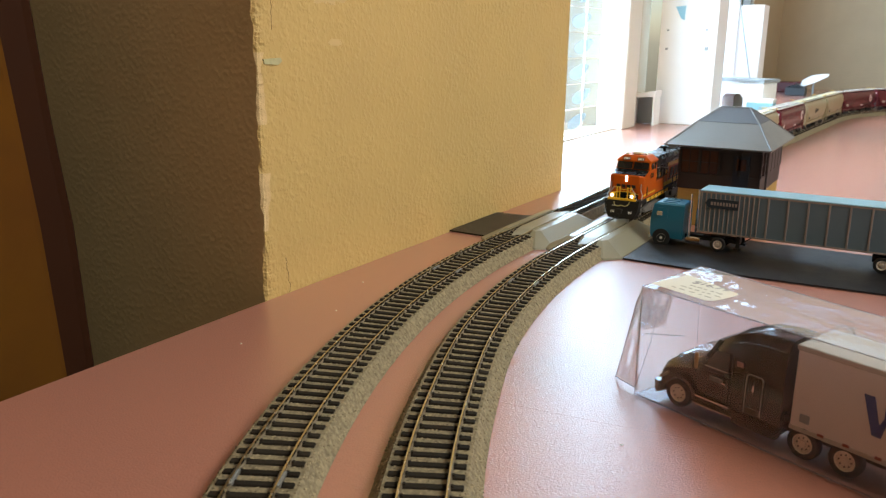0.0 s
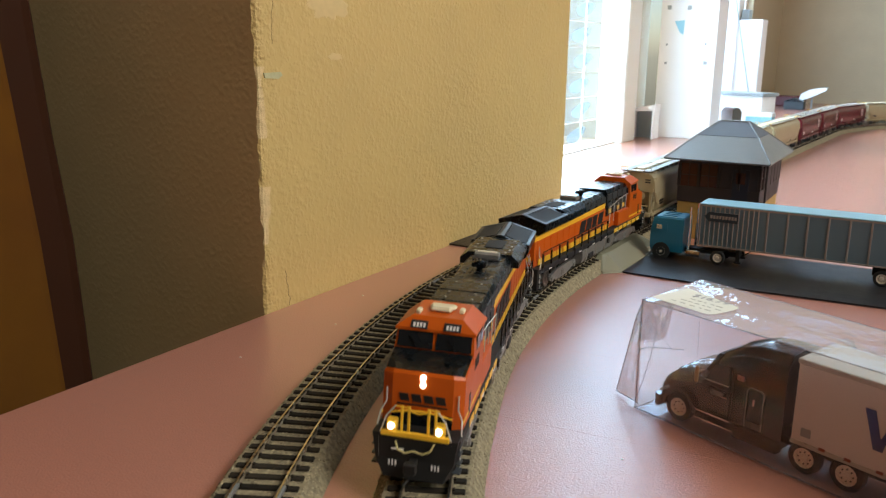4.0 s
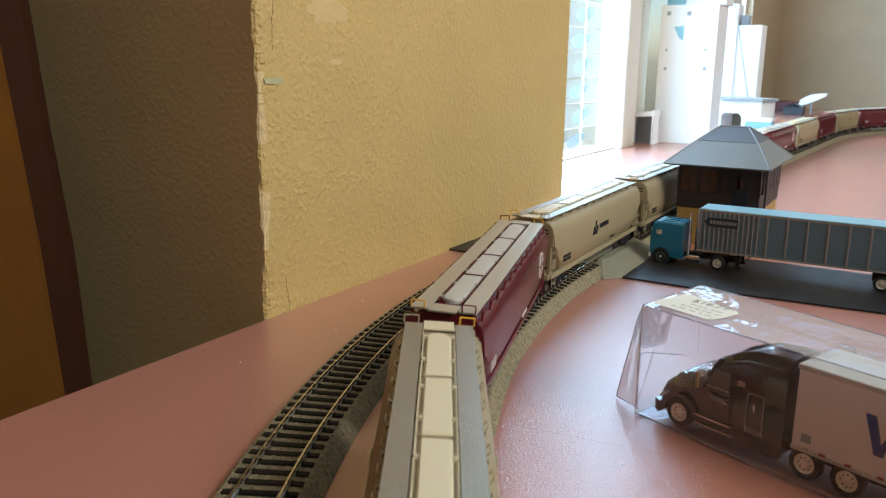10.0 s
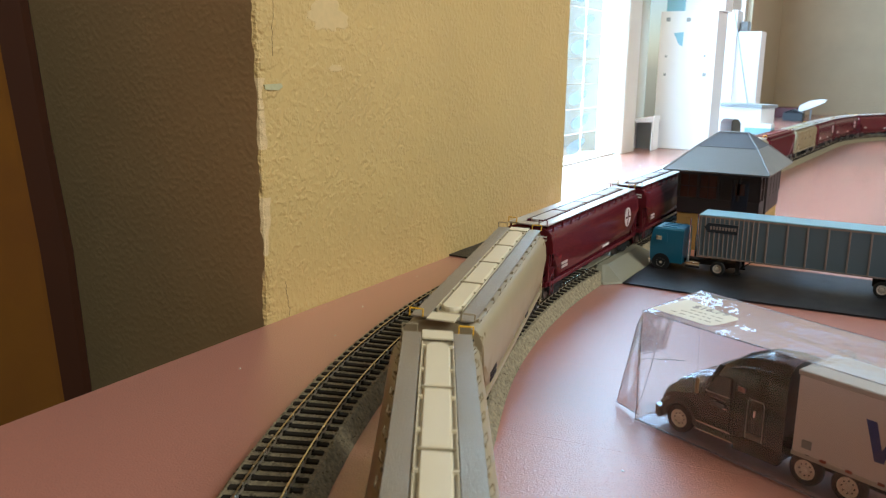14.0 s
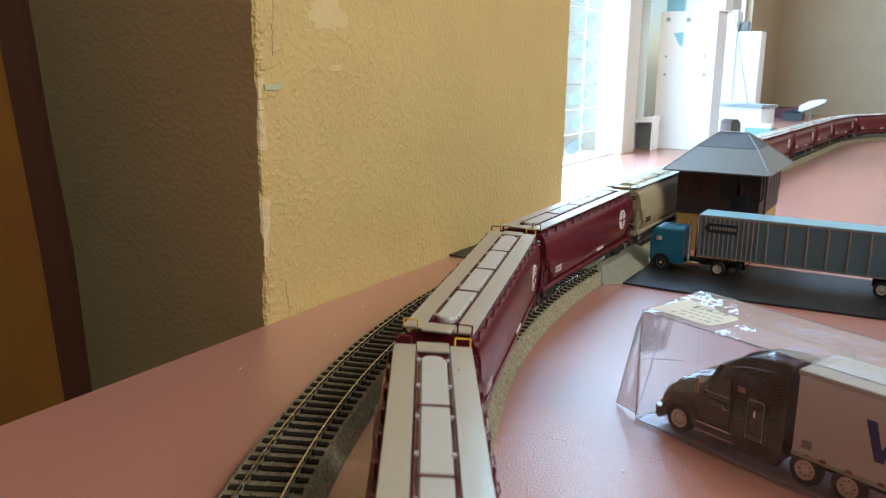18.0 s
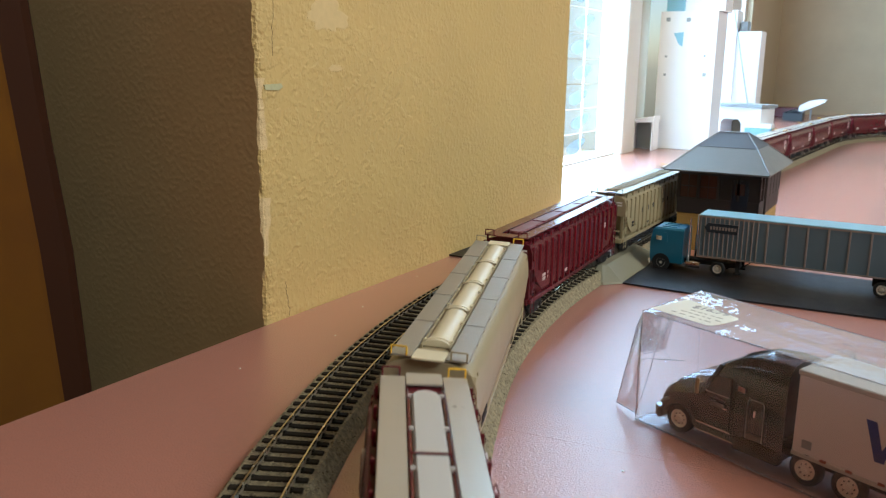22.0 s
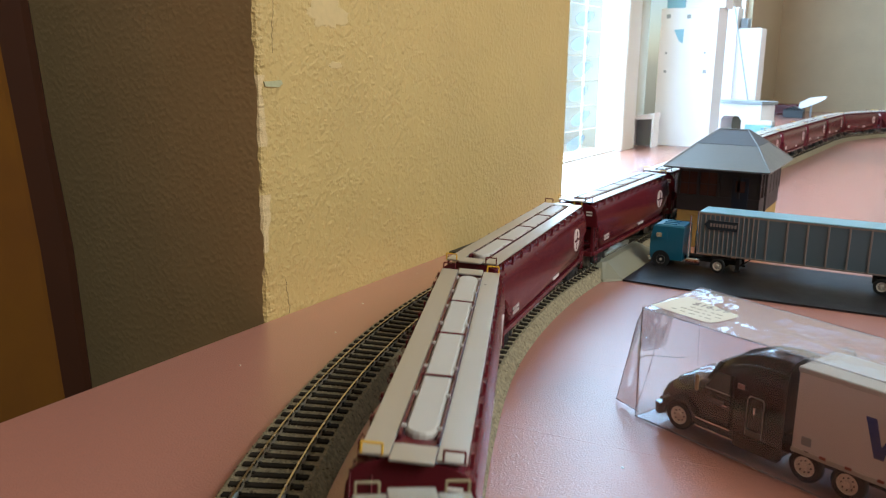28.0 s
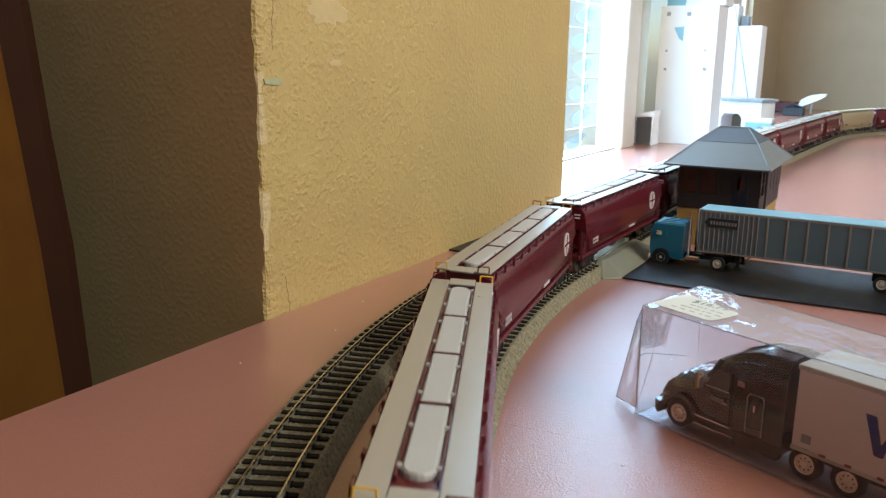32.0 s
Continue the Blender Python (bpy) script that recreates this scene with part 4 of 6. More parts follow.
        part("number_board", lifted(s, 24, 36, 1.6), INK, e, "black number board")
        s = Shape()
        for i in range(4):
            x = xx * 0.86 - 2.5 + i * 1.3
            s.rings([[(x, 92.65, 49.0), (x + 0.85, 92.65, 49.0), (x + 0.85, 91.55, 50.4), (x, 91.55, 50.4)], [(x, 92.9, 49.1), (x + 0.85, 92.9, 49.1), (x + 0.85, 91.8, 50.5), (x, 91.8, 50.5)]])
        part("number_bar", lifted(s, 24, 36, 1.6), WHITE, e)
    for side in (-1, 1):
        for y0, y1 in ((74.0, 79.6), (81.4, 87.6)):
            s = Shape()
            s.box(side * 15.35 - 0.3, side * 15.35 + 0.3, y0, y1, 40.4, 46.2, 0.1)
            part("side_window", lifted(s, 24, 36, 1.6), PANE, e, "dark cab side window")
        s = Shape()
        s.box(side * 11.6 - 2.2, side * 11.6 + 2.2, 70.5, 71.2, 41.6, 46.0, 0.1)
        part("rear_window", s, PANE, e)
        s = Shape()
        for i in range(4):
            s.box(side * 15.5 - 0.15, side * 15.5 + 0.15, 80.5 + i * 2.5, 81.9 + i * 2.5, 33.4, 37.6)
        part("number_bar", lifted(s, 24, 36, 1.6), INK, e)
        s = Shape()
        s.box(side * 15.45 - 0.12, side * 15.45 + 0.12, 72, 108.6, 20.8, 22.2)
        part("cab_stripe", s, YSTRIPE, e, "yellow line along the cab")
        s = Shape()
        s.box(side * 15.5 - 0.15, side * 15.5 + 0.15, 95.4, 98.6, 20.4, 28.4, 0.1)
        part("nose_door", s, BLACK, e)
    s = Shape()
    s.box(-5.2, 5.2, 76.5, 80.6, 52.5, 54.4, 0.8)
    s.box(-4.4, 4.4, 80.0, 84.4, 52.5, 54.9, 0.9)
    part("antenna_dome", lifted(s, 24, 36, 1.6), CREAMHATCH, e, "cream rooftop air unit")
    for xx, yy in ((-8, 79), (8, 84)):
        s = Shape()
        s.box(xx - 1.0, xx + 1.0, yy, yy + 4, 52.4, 54.2, 0.4)
        part("roof_antenna", lifted(s, 24, 36, 1.6), CREAMHATCH, e)
    # nose, as wide as the cab
    s = Shape()
    s.rings([[(-15.5, 93.8, 18.4), (15.5, 93.8, 18.4), (15.5, 107.2, 18.4), (11.5, 109.4, 18.4), (-11.5, 109.4, 18.4), (-15.5, 107.2, 18.4)],
             [(-15.5, 93.8, 35.6), (15.5, 93.8, 35.6), (15.4, 106.8, 35.6), (11.4, 109.0, 36.4), (-11.4, 109.0, 36.4), (-15.4, 106.8, 35.6)],
             [(-15.3, 93.8, 40.2), (15.3, 93.8, 40.2), (15.0, 106.0, 36.6), (11.0, 108.2, 37.6), (-11.0, 108.2, 37.6), (-15.0, 106.0, 36.6)]])
    part("nose", lifted(s, 24, 36, 1.6), ORANGE, e, "orange nose as wide as the cab")
    s = Shape()
    s.rings([[(-15.2, 94.0, 40.1), (15.2, 94.0, 40.1), (14.8, 105.9, 36.6), (10.6, 108.1, 37.5), (-10.6, 108.1, 37.5), (-14.8, 105.9, 36.6)],
             [(-15.2, 94.0, 40.5), (15.2, 94.0, 40.5), (14.8, 106.0, 37.0), (10.6, 108.2, 37.9), (-10.6, 108.2, 37.9), (-14.8, 106.0, 37.0)]])
    part("glare_panel", lifted(s, 24, 36, 1.6), BLACK, e, "black anti-glare panel on the nose")
    s = Shape()
    for xx in (-7, 7):
        s.box(xx - 1.2, xx + 1.2, 99, 102, 38.6, 39.8, 0.3)
    part("nose_fitting", lifted(s, 24, 36, 1.6), BLACK, e)
    for zz in (33.3, 35.7):
        s = Shape()
        s.lathe((0, 108.4, zz), "y", [(0, 1.1), (1.3, 1.1), (1.4, 0.5)], 12)
        part("headlight", lifted(s, 24, 36, 1.6), LAMPON, e, "lit headlight")
    s = Shape()
    for i in range(4):
        s.rings([[(-9.0 + i * 4.6 + d, q, z) for d, z in ((0, 27.2), (3.4, 27.2), (4.1, 29.8), (0.7, 29.8))] for q in (108.8, 109.5)])
    s.box(-9.5, 9.5, 108.9, 109.5, 25.9, 26.4)
    part("nose_emblem", lifted(s, 24, 36, 1.6), INK, e)
    s = Shape()
    s.box(-11.5, 11.5, 109.0, 109.6, 18.4, 23.6)
    part("nose_skirt", s, BLACK, e, "black foot of the nose")
    s = Shape()
    s.wire([(-11.6, 109.5, 22.6), (-6, 109.6, 23.8), (0, 109.6, 24.2), (6, 109.6, 23.8), (11.6, 109.5, 22.6)], 0.45, 6)
    part("nose_stripe", s, YSTRIPE, e)
    # pilot, steps, ditch lights
    s = Shape()
    s.rings([[(-13.5, 114, 2.4), (13.5, 114, 2.4), (11, 119.6, 2.0), (-11, 119.6, 2.0)], [(-15.5, 113, 9.0), (15.5, 113, 9.0), (14.5, 118.4, 9.0), (-14.5, 118.4, 9.0)],
             [(-15.8, 113, 18.4), (15.8, 113, 18.4), (15.8, 118.4, 18.4), (-15.8, 118.4, 18.4)]])
    part("pilot", s, FRAME, e, "black pilot plate")
    s = Shape()
    s.rings([[(-15, -119, 4.0), (15, -119, 4.0), (15, -115, 4.0), (-15, -115, 4.0)], [(-15.8, -120, 18.4), (15.8, -120, 18.4), (15.8, -115, 18.4), (-15.8, -115, 18.4)]])
    part("rear_pilot", s, FRAME, e)
    s = Shape()
    for xx in (-9.5, -8.3, -7.1, 6.4, 7.6, 8.8):
        s.box(xx, xx + 0.5, 119.0, 119.5, 6.6, 8.6)
    s.box(4.0, 8.6, 118.3, 118.9, 12.6, 13.1)
    part("pilot_mark", s, WHITE, e)
    s = Shape()
    s.box(-12.6, 12.6, 117.6, 119.2, 17.8, 19.8, 0.2)
    part("porch_stripe", s, YSTRIPE, e, "yellow edge of the front porch")
    for side in (-1, 1):
        s = Shape()
        s.lathe((side * 8.8, 118.8, 21.9), "y", [(0, 1.2), (0.9, 1.2), (1.0, 0.5)], 12)
        part("ditch_light", s, LAMPON, e, "lit ditch light")
        s = Shape()
        s.box(side * 8.8 - 2.0, side * 8.8 + 2.0, 115.6, 118.9, 19.6, 24.2, 0.5)
        part("ditch_light_box", s, YSTRIPE, e)
        for yy in (111.5, -117.5):
            for k in range(4):
                s = Shape()
                s.box(side * 14.6 - 2.0, side * 14.6 + 2.0, yy, yy + 4.6, 4.6 + 3.6 * k, 5.3 + 3.6 * k, 0.15)
                part("step", s, DGREY, e)
    for xx in (-7.2, -4.6, 2.6, 5.2):
        s = Shape()
        s.box(xx - 0.5, xx + 0.5, 117.6, 118.3, 18.4, 29.6, 0.15)
        part("gate_post", s, YSTRIPE, e)
    s = Shape()
    s.wire([(-8.6, 118, 29.2), (-4.6, 118, 29.2), (-3.6, 118.2, 27.8), (-1, 118.2, 27.2), (1.6, 118.2, 27.8), (2.6, 118, 29.2), (7.4, 118, 29.2)], 0.32)
    part("gate_bar", s, YSTRIPE, e, "yellow front railing with a sagging chain")
    s = Shape()
    s.wire([(-7.4, 119.6, 17.2), (-6.2, 120.2, 14.4), (-3.4, 120.4, 13.0), (0, 120.4, 13.8), (3.0, 120.4, 12.6), (5.8, 120.2, 13.6), (6.8, 119.6, 16.4)], 0.36)
    part("air_hose", s, mat("pale yellow hose", (0.62, 0.56, 0.25), 0.5), e, "pale yellow hose")
    # handrails
    for side in (-1, 1):
        s = Shape()
        x = side * 15.9
        ys = [-112 + 14.2 * k for k in range(10)]
        for y in ys:
            s.box(x - 0.4, x + 0.4, y - 0.9, y + 0.9, 14.0, 27.6, 0.15)
        s.wire([(x, y, 28.4) for y in (ys[0], ys[-1])], 0.3)
        part("side_handrail", s, BLACK, e, "black side handrail")
    for side in (-1, 1):
        for sg, y in ((1, 112.5), (-1, -116.5)):
            s = Shape()
            s.wire([(side * 15.8, y, 6.0), (side * 15.8, y, 19), (side * 15.3, y - sg * 2.5, 23), (side * 13.5, y - sg * 3.4, 26.5), (side * 13.5, y - sg * 3.4, 32)], 0.32)
            part("end_handrail", s, LIDGREY, e, "pale end handrail")
            s = Shape()
            s.wire([(side * 13.2, y + sg * 5.6, 8.5), (side * 13.6, y + sg * 5.6, 17), (side * 11.0, y + sg * 5.6, 25), (side * 7.6, y + sg * 5.4, 29.4)], 0.32)
            part("end_handrail", s, LIDGREY, e, "pale end handrail")
    s = Shape()
    s.box(-9, 9, -116.6, -115.9, 22, 25, 0.1)
    part("rear_stripe", s, YSTRIPE, e)
    for side in (-1, 1):
        s = Shape()
        # large unlettered marking on the hood side: slanted bars with an underline
        x = side * 11.65
        a, b = min(x, x + side * 0.35), max(x, x + side * 0.35)
        for i in range(4):
            y, w = -36 + i * 13.0, (10.2, 10.6, 9.4, 9.8)[i]
            s.rings([[(q, y, 25.8), (q, y + w, 25.8), (q, y + w + side * 3.4, 34.6), (q, y + side * 3.4, 34.6)] for q in (a, b)])
        s.rings([[(q, -40, 23.6), (q, 18, 23.6), (q, 18.4, 24.6), (q, -39.6, 24.6)] for q in (a, b)])
        part("side_emblem", s, INK, e, "dark slanted marking")
    for y in (-70, 70):
        bogie(e, y, 47, 3, 6.0, SILVER)
    coupler(e, 117, 1)
    coupler(e, -117, -1)
    return e


CAR_HALF, RIB_HALF = 107.0, 103.5   # half the length over couplers
TRUCK_Y = 77.0


def hopper(label, body, lid, walk_mat, style):
    """A three-bay covered hopper, front towards +y, rails at z = 0."""
    h = thing("hopper_car", label, "hopper car", "hopper cars of the train")
    ribbed = style in ("ribbed", "slatted")
    L = 93.0 if ribbed else 96.5
    if ribbed:
        prof = [(13.5, 13.0), (16.6, 17.0), (16.6, 44.5), (15.2, 48.0), (9.0, 50.0), (5.0, 50.6)]
    else:
        prof = [(13.5, 13.0), (17.0, 18.5), (18.1, 26.0), (18.2, 34.0), (17.5, 42.0), (16.2, 46.2), (14.0, 48.6), (9.0, 50.2), (5.0, 50.8)]
    ring = [(x, z) for x, z in prof] + [(0, 50.9)] + [(-x, z) for x, z in reversed(prof)]
    s = Shape()
    rings = []
    for y, cut in ((-L, 33.5), (-L + 4, 32.5), (-L + 11, 23.0), (-L + 19, 13.0), (L - 19, 13.0), (L - 11, 23.0), (L - 4, 32.5), (L, 33.5)):
        rings.append([(x, y, max(z, cut)) for x, z in ring])
    s.rings(rings)
    part("body", s, body, h, "", smooth=not ribbed)
    # sills and end frames
    s = Shape()
    for side in (-1, 1):
        s.box(side * 15.2 - 1.3, side * 15.2 + 1.3, -L, L, 11.4, 14.2, 0.3)
        for e in (-1, 1):
            y = e * (L - 1.2)
            s.box(side * 14.2 - 1.2, side * 14.2 + 1.2, y - 1.2, y + 1.2, 12, 47.5, 0.2)
            s.rings([[(side * 14.2 - 0.8, e * (L - 3), 13), (side * 14.2 + 0.8, e * (L - 3), 13), (side * 14.2 + 0.8, e * (L - 0.5), 13), (side * 14.2 - 0.8, e * (L - 0.5), 13)],
                     [(side * 14.2 - 0.8, e * (L - 22), 30), (side * 14.2 + 0.8, e * (L - 22), 30), (side * 14.2 + 0.8, e * (L - 19), 30), (side * 14.2 - 0.8, e * (L - 19), 30)]])
    for e in (-1, 1):
        s.box(-15, 15, e * (L + 0.6) - 1.4, e * (L + 0.6) + 1.4, 10.6, 14.4, 0.3)
        s.box(-6, 6, min(e * 60, e * L), max(e * 60, e * L), 10.0, 13.0, 0.3)
    part("side_sill", s, body, h)
    # outlet bays
    for yc in (-42, 0, 42):
        s = Shape()
        s.rings([[(-14, yc - 20, 16), (14, yc - 20, 16), (14, yc + 20, 16), (-14, yc + 20, 16)], [(-6, yc - 7, 5.5), (6, yc - 7, 5.5), (6, yc + 7, 5.5), (-6, yc + 7, 5.5)]])
        part("outlet_bay", s, body, h)
        s = Shape()
        s.box(-7.5, 7.5, yc - 5.5, yc + 5.5, 3.8, 5.6, 0.3)
        part("outlet_gate", s, FRAME, h)
    # running boards on brackets
    s = Shape()
    if body is not CREAM:
        s.box(14.7, 15.7, -0.5, 0.5, 47.2, 51.6)
    s.box(5.9, 14, -0.4, 0.4, 50.0, 51.4)
    bracket = s.mesh("board_bracket", body)
    for side in (-1, 1):
        s = Shape()
        reach = 13.2 if style == "plain" and body is CREAM else 14.2
        x0, x1 = (6.2, reach) if side > 0 else (-reach, -6.2)
        s.box(x0, x1, -L - 1, L + 1, 51.4, 52.2, 0.15)
        if style == "round":
            for k in range(1, 5):
                y = -L + k * (2 * L / 5)
                s.box(x0, x1, y - 0.5, y + 0.5, 52.1, 52.45)
        part("running_board", s, walk_mat, h, "grating running board")
        n = 12
        for k in range(n):
            y = -L + 6 + k * (2 * L - 12) / (n - 1)
            ob = new("board_bracket", bracket)
            ob.parent = h
            ob.matrix_basis = pose(0, y * 0.001, 0, 0, 0, 0 if side > 0 else 180)
    for e in (-1, 1):
        y0, y1 = sorted((e * (L - 6), e * (L + 3.4)))
        s = Shape()
        s.box(-5.9, 5.9, y0, y1, 51.6, 52.4, 0.15)
        part("end_walkway", s, CREAMHATCH if body is CREAM else walk_mat, h)
    # hatch trough and covers
    s = Shape()
    for side in (-1, 1):
        s.box(side * 5.3 - 0.3, side * 5.3 + 0.3, -L + 11, L - 11, 49.6, 52.3)
    part("hatch_coaming", s, body, h)
    n = 4
    span = (2 * L - 24) / n
    for k in range(n):
        y0 = -L + 12 + k * span
        s = Shape()
        if style == "round":
            out = [(4.6 * math.sin(a), 51.0 + 2.6 * max(0.0, math.cos(a))) for a in [math.pi * (i / 8 - 0.5) for i in range(9)]]
            s.prism(out, "y", y0 + 0.6, y0 + span - 1.2)
            s.prism([(x * 1.12, z + 0.4) for x, z in out], "y", y0 + span - 5, y0 + span - 3.4)
            s.prism([(x * 1.12, z + 0.4) for x, z in out], "y", y0 + span - 2.2, y0 + span - 0.8)
        elif style == "slatted":
            s.box(-4.6, 4.6, y0 + 0.2, y0 + span - 0.2, 50.4, 52.2, 0.2)
            for i in range(9):
                s.box(-4.4, 4.4, y0 + 1.4 + i * 4.4, y0 + 3.4 + i * 4.4, 52.0, 52.9, 0.2)
        else:
            r = 4.6
            pts = [(-r, y0 + 0.5), (r, y0 + 0.5), (r, y0 + span - 0.6), (-r, y0 + span - 0.6)]
            if k in (0, n - 1):
                arc = [(r * math.cos(a), r * 0.9 * math.sin(a)) for a in [math.pi * i / 8 for i in range(9)]]
                if k == n - 1:
                    pts = [(-r, y0 + 0.5), (r, y0 + 0.5)] + [(x, y0 + span - 4 + y) for x, y in arc]
                else:
                    pts = [(-x, y0 + 4 - y) for x, y in arc] + [(r, y0 + span - 0.6), (-r, y0 + span - 0.6)]
            mid = (sum(p[1] for p in pts) / len(pts))
            s.rings([[(x, y, 50.4) for x, y in pts], [(x, y, 52.2) for x, y in pts], [(x * 0.84, mid + (y - mid) * 0.96, 53.0) for x, y in pts]])
        part("hatch_cover", s, lid, h, "roof hatch cover", smooth=style == "round")
    s = Shape()
    s.box(-0.7, 0.7, -0.45, 0.45, 52.0, 53.2, 0.15)
    latch = s.mesh("hatch_latch", lid)
    s = Shape()
    s.wire([(-5.4, 0, 52.9), (5.4, 0, 52.9)], 0.35)
    strap = s.mesh("hatch_strap", body if style != "slatted" else lid)
    for k in range(8):
        for side in (-1, 1):
            ob = new("hatch_latch", latch)
            ob.parent = h
            ob.matrix_basis = mm(side * 5.0, -L + 16 + k * (2 * L - 32) / 7, 0)
    for k in range(1, 4):
        ob = new("hatch_strap", strap)
        ob.parent = h
        ob.matrix_basis = mm(0, -L + 12 + k * span, 0)
    # ladders and grab irons at both ends
    for e in (-1, 1):
        for side in (-1, 1):
            s = Shape()
            x = side * 16.6
            for yy in (L - 1.0, L - 6.0):
                s.wire([(x, e * yy, 6), (x, e * yy, 46)], 0.32, 4)
            for k in range(8):
                s.wire([(x, e * (L - 1.0), 8 + k * 5.2), (x, e * (L - 6.0), 8 + k * 5.2)], 0.28, 4)
            part("ladder", s, body, h)
            s = Shape()
            y = e * (L + 1.0)
            s.wire([(side * 8, y, 52), (side * 8, y, 55.2), (side * 13.6, y, 55.2), (side * 13.6, y, 52)], 0.33, 5)
            part("grab_iron", s, YSTRIPE if (e * side > 0 and style != "slatted" and lid is not MAROONLID) else body, h)
    for e in (-1, 1):
        # end sheet with an arched top, placard bars and cross rungs
        s = Shape()
        arch = [(17.0, 33.4), (17.2, 43.0), (15.4, 47.2), (12.0, 49.4), (7.0, 50.8), (0, 51.3)]
        arch = arch + [(-x, z) for x, z in reversed(arch[:-1])]
        s.prism(arch, "y", *sorted((e * (L - 0.2), e * (L + 0.7))))
        part("end_sheet", s, body, h, "end sheet with an arched top")
        s = Shape()
        for z in (41.6, 43.8):
            s.box(*sorted((-e * 9.0, -e * 13.6)), *sorted((e * (L + 0.6), e * (L + 0.9))), z, z + 1.1)
        part("end_marking", s, INK if body is CREAM else WHITE, h)
        s = Shape()
        for z in (18, 23.4, 28.8, 34.2, 39.6):
            s.wire([(e * 16.2, e * (L + 1.3), z), (e * 10.4, e * (L + 1.3), z)], 0.3, 4)
        for x in (16.2, 10.4):
            s.wire([(e * x, e * (L + 1.3), 13), (e * x, e * (L + 1.3), 46)], 0.3, 4)
        part("end_ladder", s, body, h)
    if style in ("plain", "ribbed"):
        s = Shape()
        q = 13.8 if body is CREAM and style == "plain" else 15.0
        s.wire([(q, -2.4, 49.0), (q + 0.9, -2.4, 50.6), (q + 0.9, 2.4, 50.6), (q, 2.4, 49.0)], 0.17, 4)
        hoop = s.mesh("roof_hoop", body)
        for side in (-1, 1):
            for k in range(13):
                ob = new("roof_hoop", hoop)
                ob.parent = h
                ob.matrix_basis = pose(0, (-L + 10 + k * (2 * L - 20) / 12) * 0.001, 0, 0, 0, 0 if side > 0 else 180)
        s = Shape()
        for side in (-1, 1):
            s.wire([(side * 5.7, -L + 11, 52.6), (side * 5.7, L - 11, 52.6)], 0.22, 4)
        part("hatch_rail", s, lid if body is CREAM else body, h)
    s = Shape()
    s.lathe((-7, L + 3.2, 30), "y", [(-0.4, 3.4), (0.4, 3.4)], 14)
    s.rod((-7, L + 3, 30), (-7, L - 6, 30), 0.5, 6)
    s.box(-12.5, -2.5, L - 4, L + 1.8, 20, 20.6)
    part("brake_wheel", s, body, h)
    s = Shape()
    s.box(4, 11, L - 14, L - 6, 15, 21, 0.6)
    s.rod((-6, L - 16, 18), (6, L - 16, 18), 3.2, 10)
    s.wire([(8, L - 7, 16), (8, L - 1, 16)], 0.5)
    part("brake_gear", s, FRAME, h)
    if ribbed:
        for side in (-1, 1):
            s = Shape()
            for k in range(17):
                y = -L + 3 + k * (2 * L - 6) / 16
                cut = max(14.5, 40 - (L - abs(y)) * 0.71)
                s.box(side * 16.6 - 1.0, side * 16.6 + 1.1, y - 0.9, y + 0.9, cut, 46.5, 0.25)
            part("side_rib", s, body, h)
        x = 17.0
        for side in (-1, 1):
            mark = EMBLEM if body is MAROON else INK
            if body is not MAROON:
                for k in range(6):
                    s = Shape()
                    y = -34 + k * 15.6
                    s.box(min(side * 16.6, side * 17.0), max(side * 16.6, side * 17.0), y, y + 3.0, 30.5, 34.5)
                    part("letter_bar", s, mark, h)
            bars(h, side * 16.6, 64, 74, 22, 27, 2, mark)
            bars(h, side * 16.6, 26, 34, 18.5, 21, 1, mark)
            bars(h, side * 16.6, -62, -58, 33, 38, 1, mark)
    else:
        for side in (-1, 1):
            if body is MAROON:
                s = Shape()
                s.lathe((side * 17.9, -66, 33), "x", [(-side * 0.6, 7.8), (side * 0.55, 7.8)], 28)
                part("round_emblem", s, EMBLEM, h, "white round emblem")
                s = Shape()
                s.box(min(side * 18.3, side * 18.7), max(side * 18.3, side * 18.7), -66.7, -65.3, 26.6, 39.4, 0.1)
                s.box(min(side * 18.3, side * 18.75), max(side * 18.3, side * 18.75), -72.4, -59.6, 32.3, 33.7, 0.1)
                part("emblem_mark", s, MAROON, h)
                bars(h, side * 17.85, 69, 80, 20.5, 25.5, 2, EMBLEM)
                bars(h, side * 17.6, -20, -6, 18.5, 21, 1, WHITE)
            else:
                bars(h, side * 17.85, 66, 80, 20, 25, 2, INK)
                bars(h, side * 17.6, -30, -20, 18.5, 20.5, 1, INK)
    for y in (-TRUCK_Y, TRUCK_Y):
        bogie(h, y, 20.5, 2, 5.2, FRAME)
    coupler(h, L + 0.5, 1)
    coupler(h, -L - 0.5, -1)
    return h


def emblem(car, kind):
    """Markings that set single cars apart."""
    for side in (-1, 1):
        s = Shape()
        x = side * 18.2
        if kind == "green":
            s.lathe((x - side * 0.6, -18, 34), "x", [(0, 4.6), (side * 0.9, 4.6)], 20)
            part("leaf_emblem", s, GREEN, car, "green emblem")
        else:
            a, b = sorted((x, x + side * 0.35))
            for i in range(3):
                s.rings([[(q, 20 - i * 3.6, 28), (q, 22.4 - i * 3.6, 28), (q, 20.4 - i * 3.6, 38 - abs(i - 1) * 4), (q, 18 - i * 3.6, 38 - abs(i - 1) * 4)] for q in (a, b)])
            part("pine_emblem", s, INK, car, "dark pointed emblem")
            bars(car, x, -12, 8, 31, 36, 1, INK)


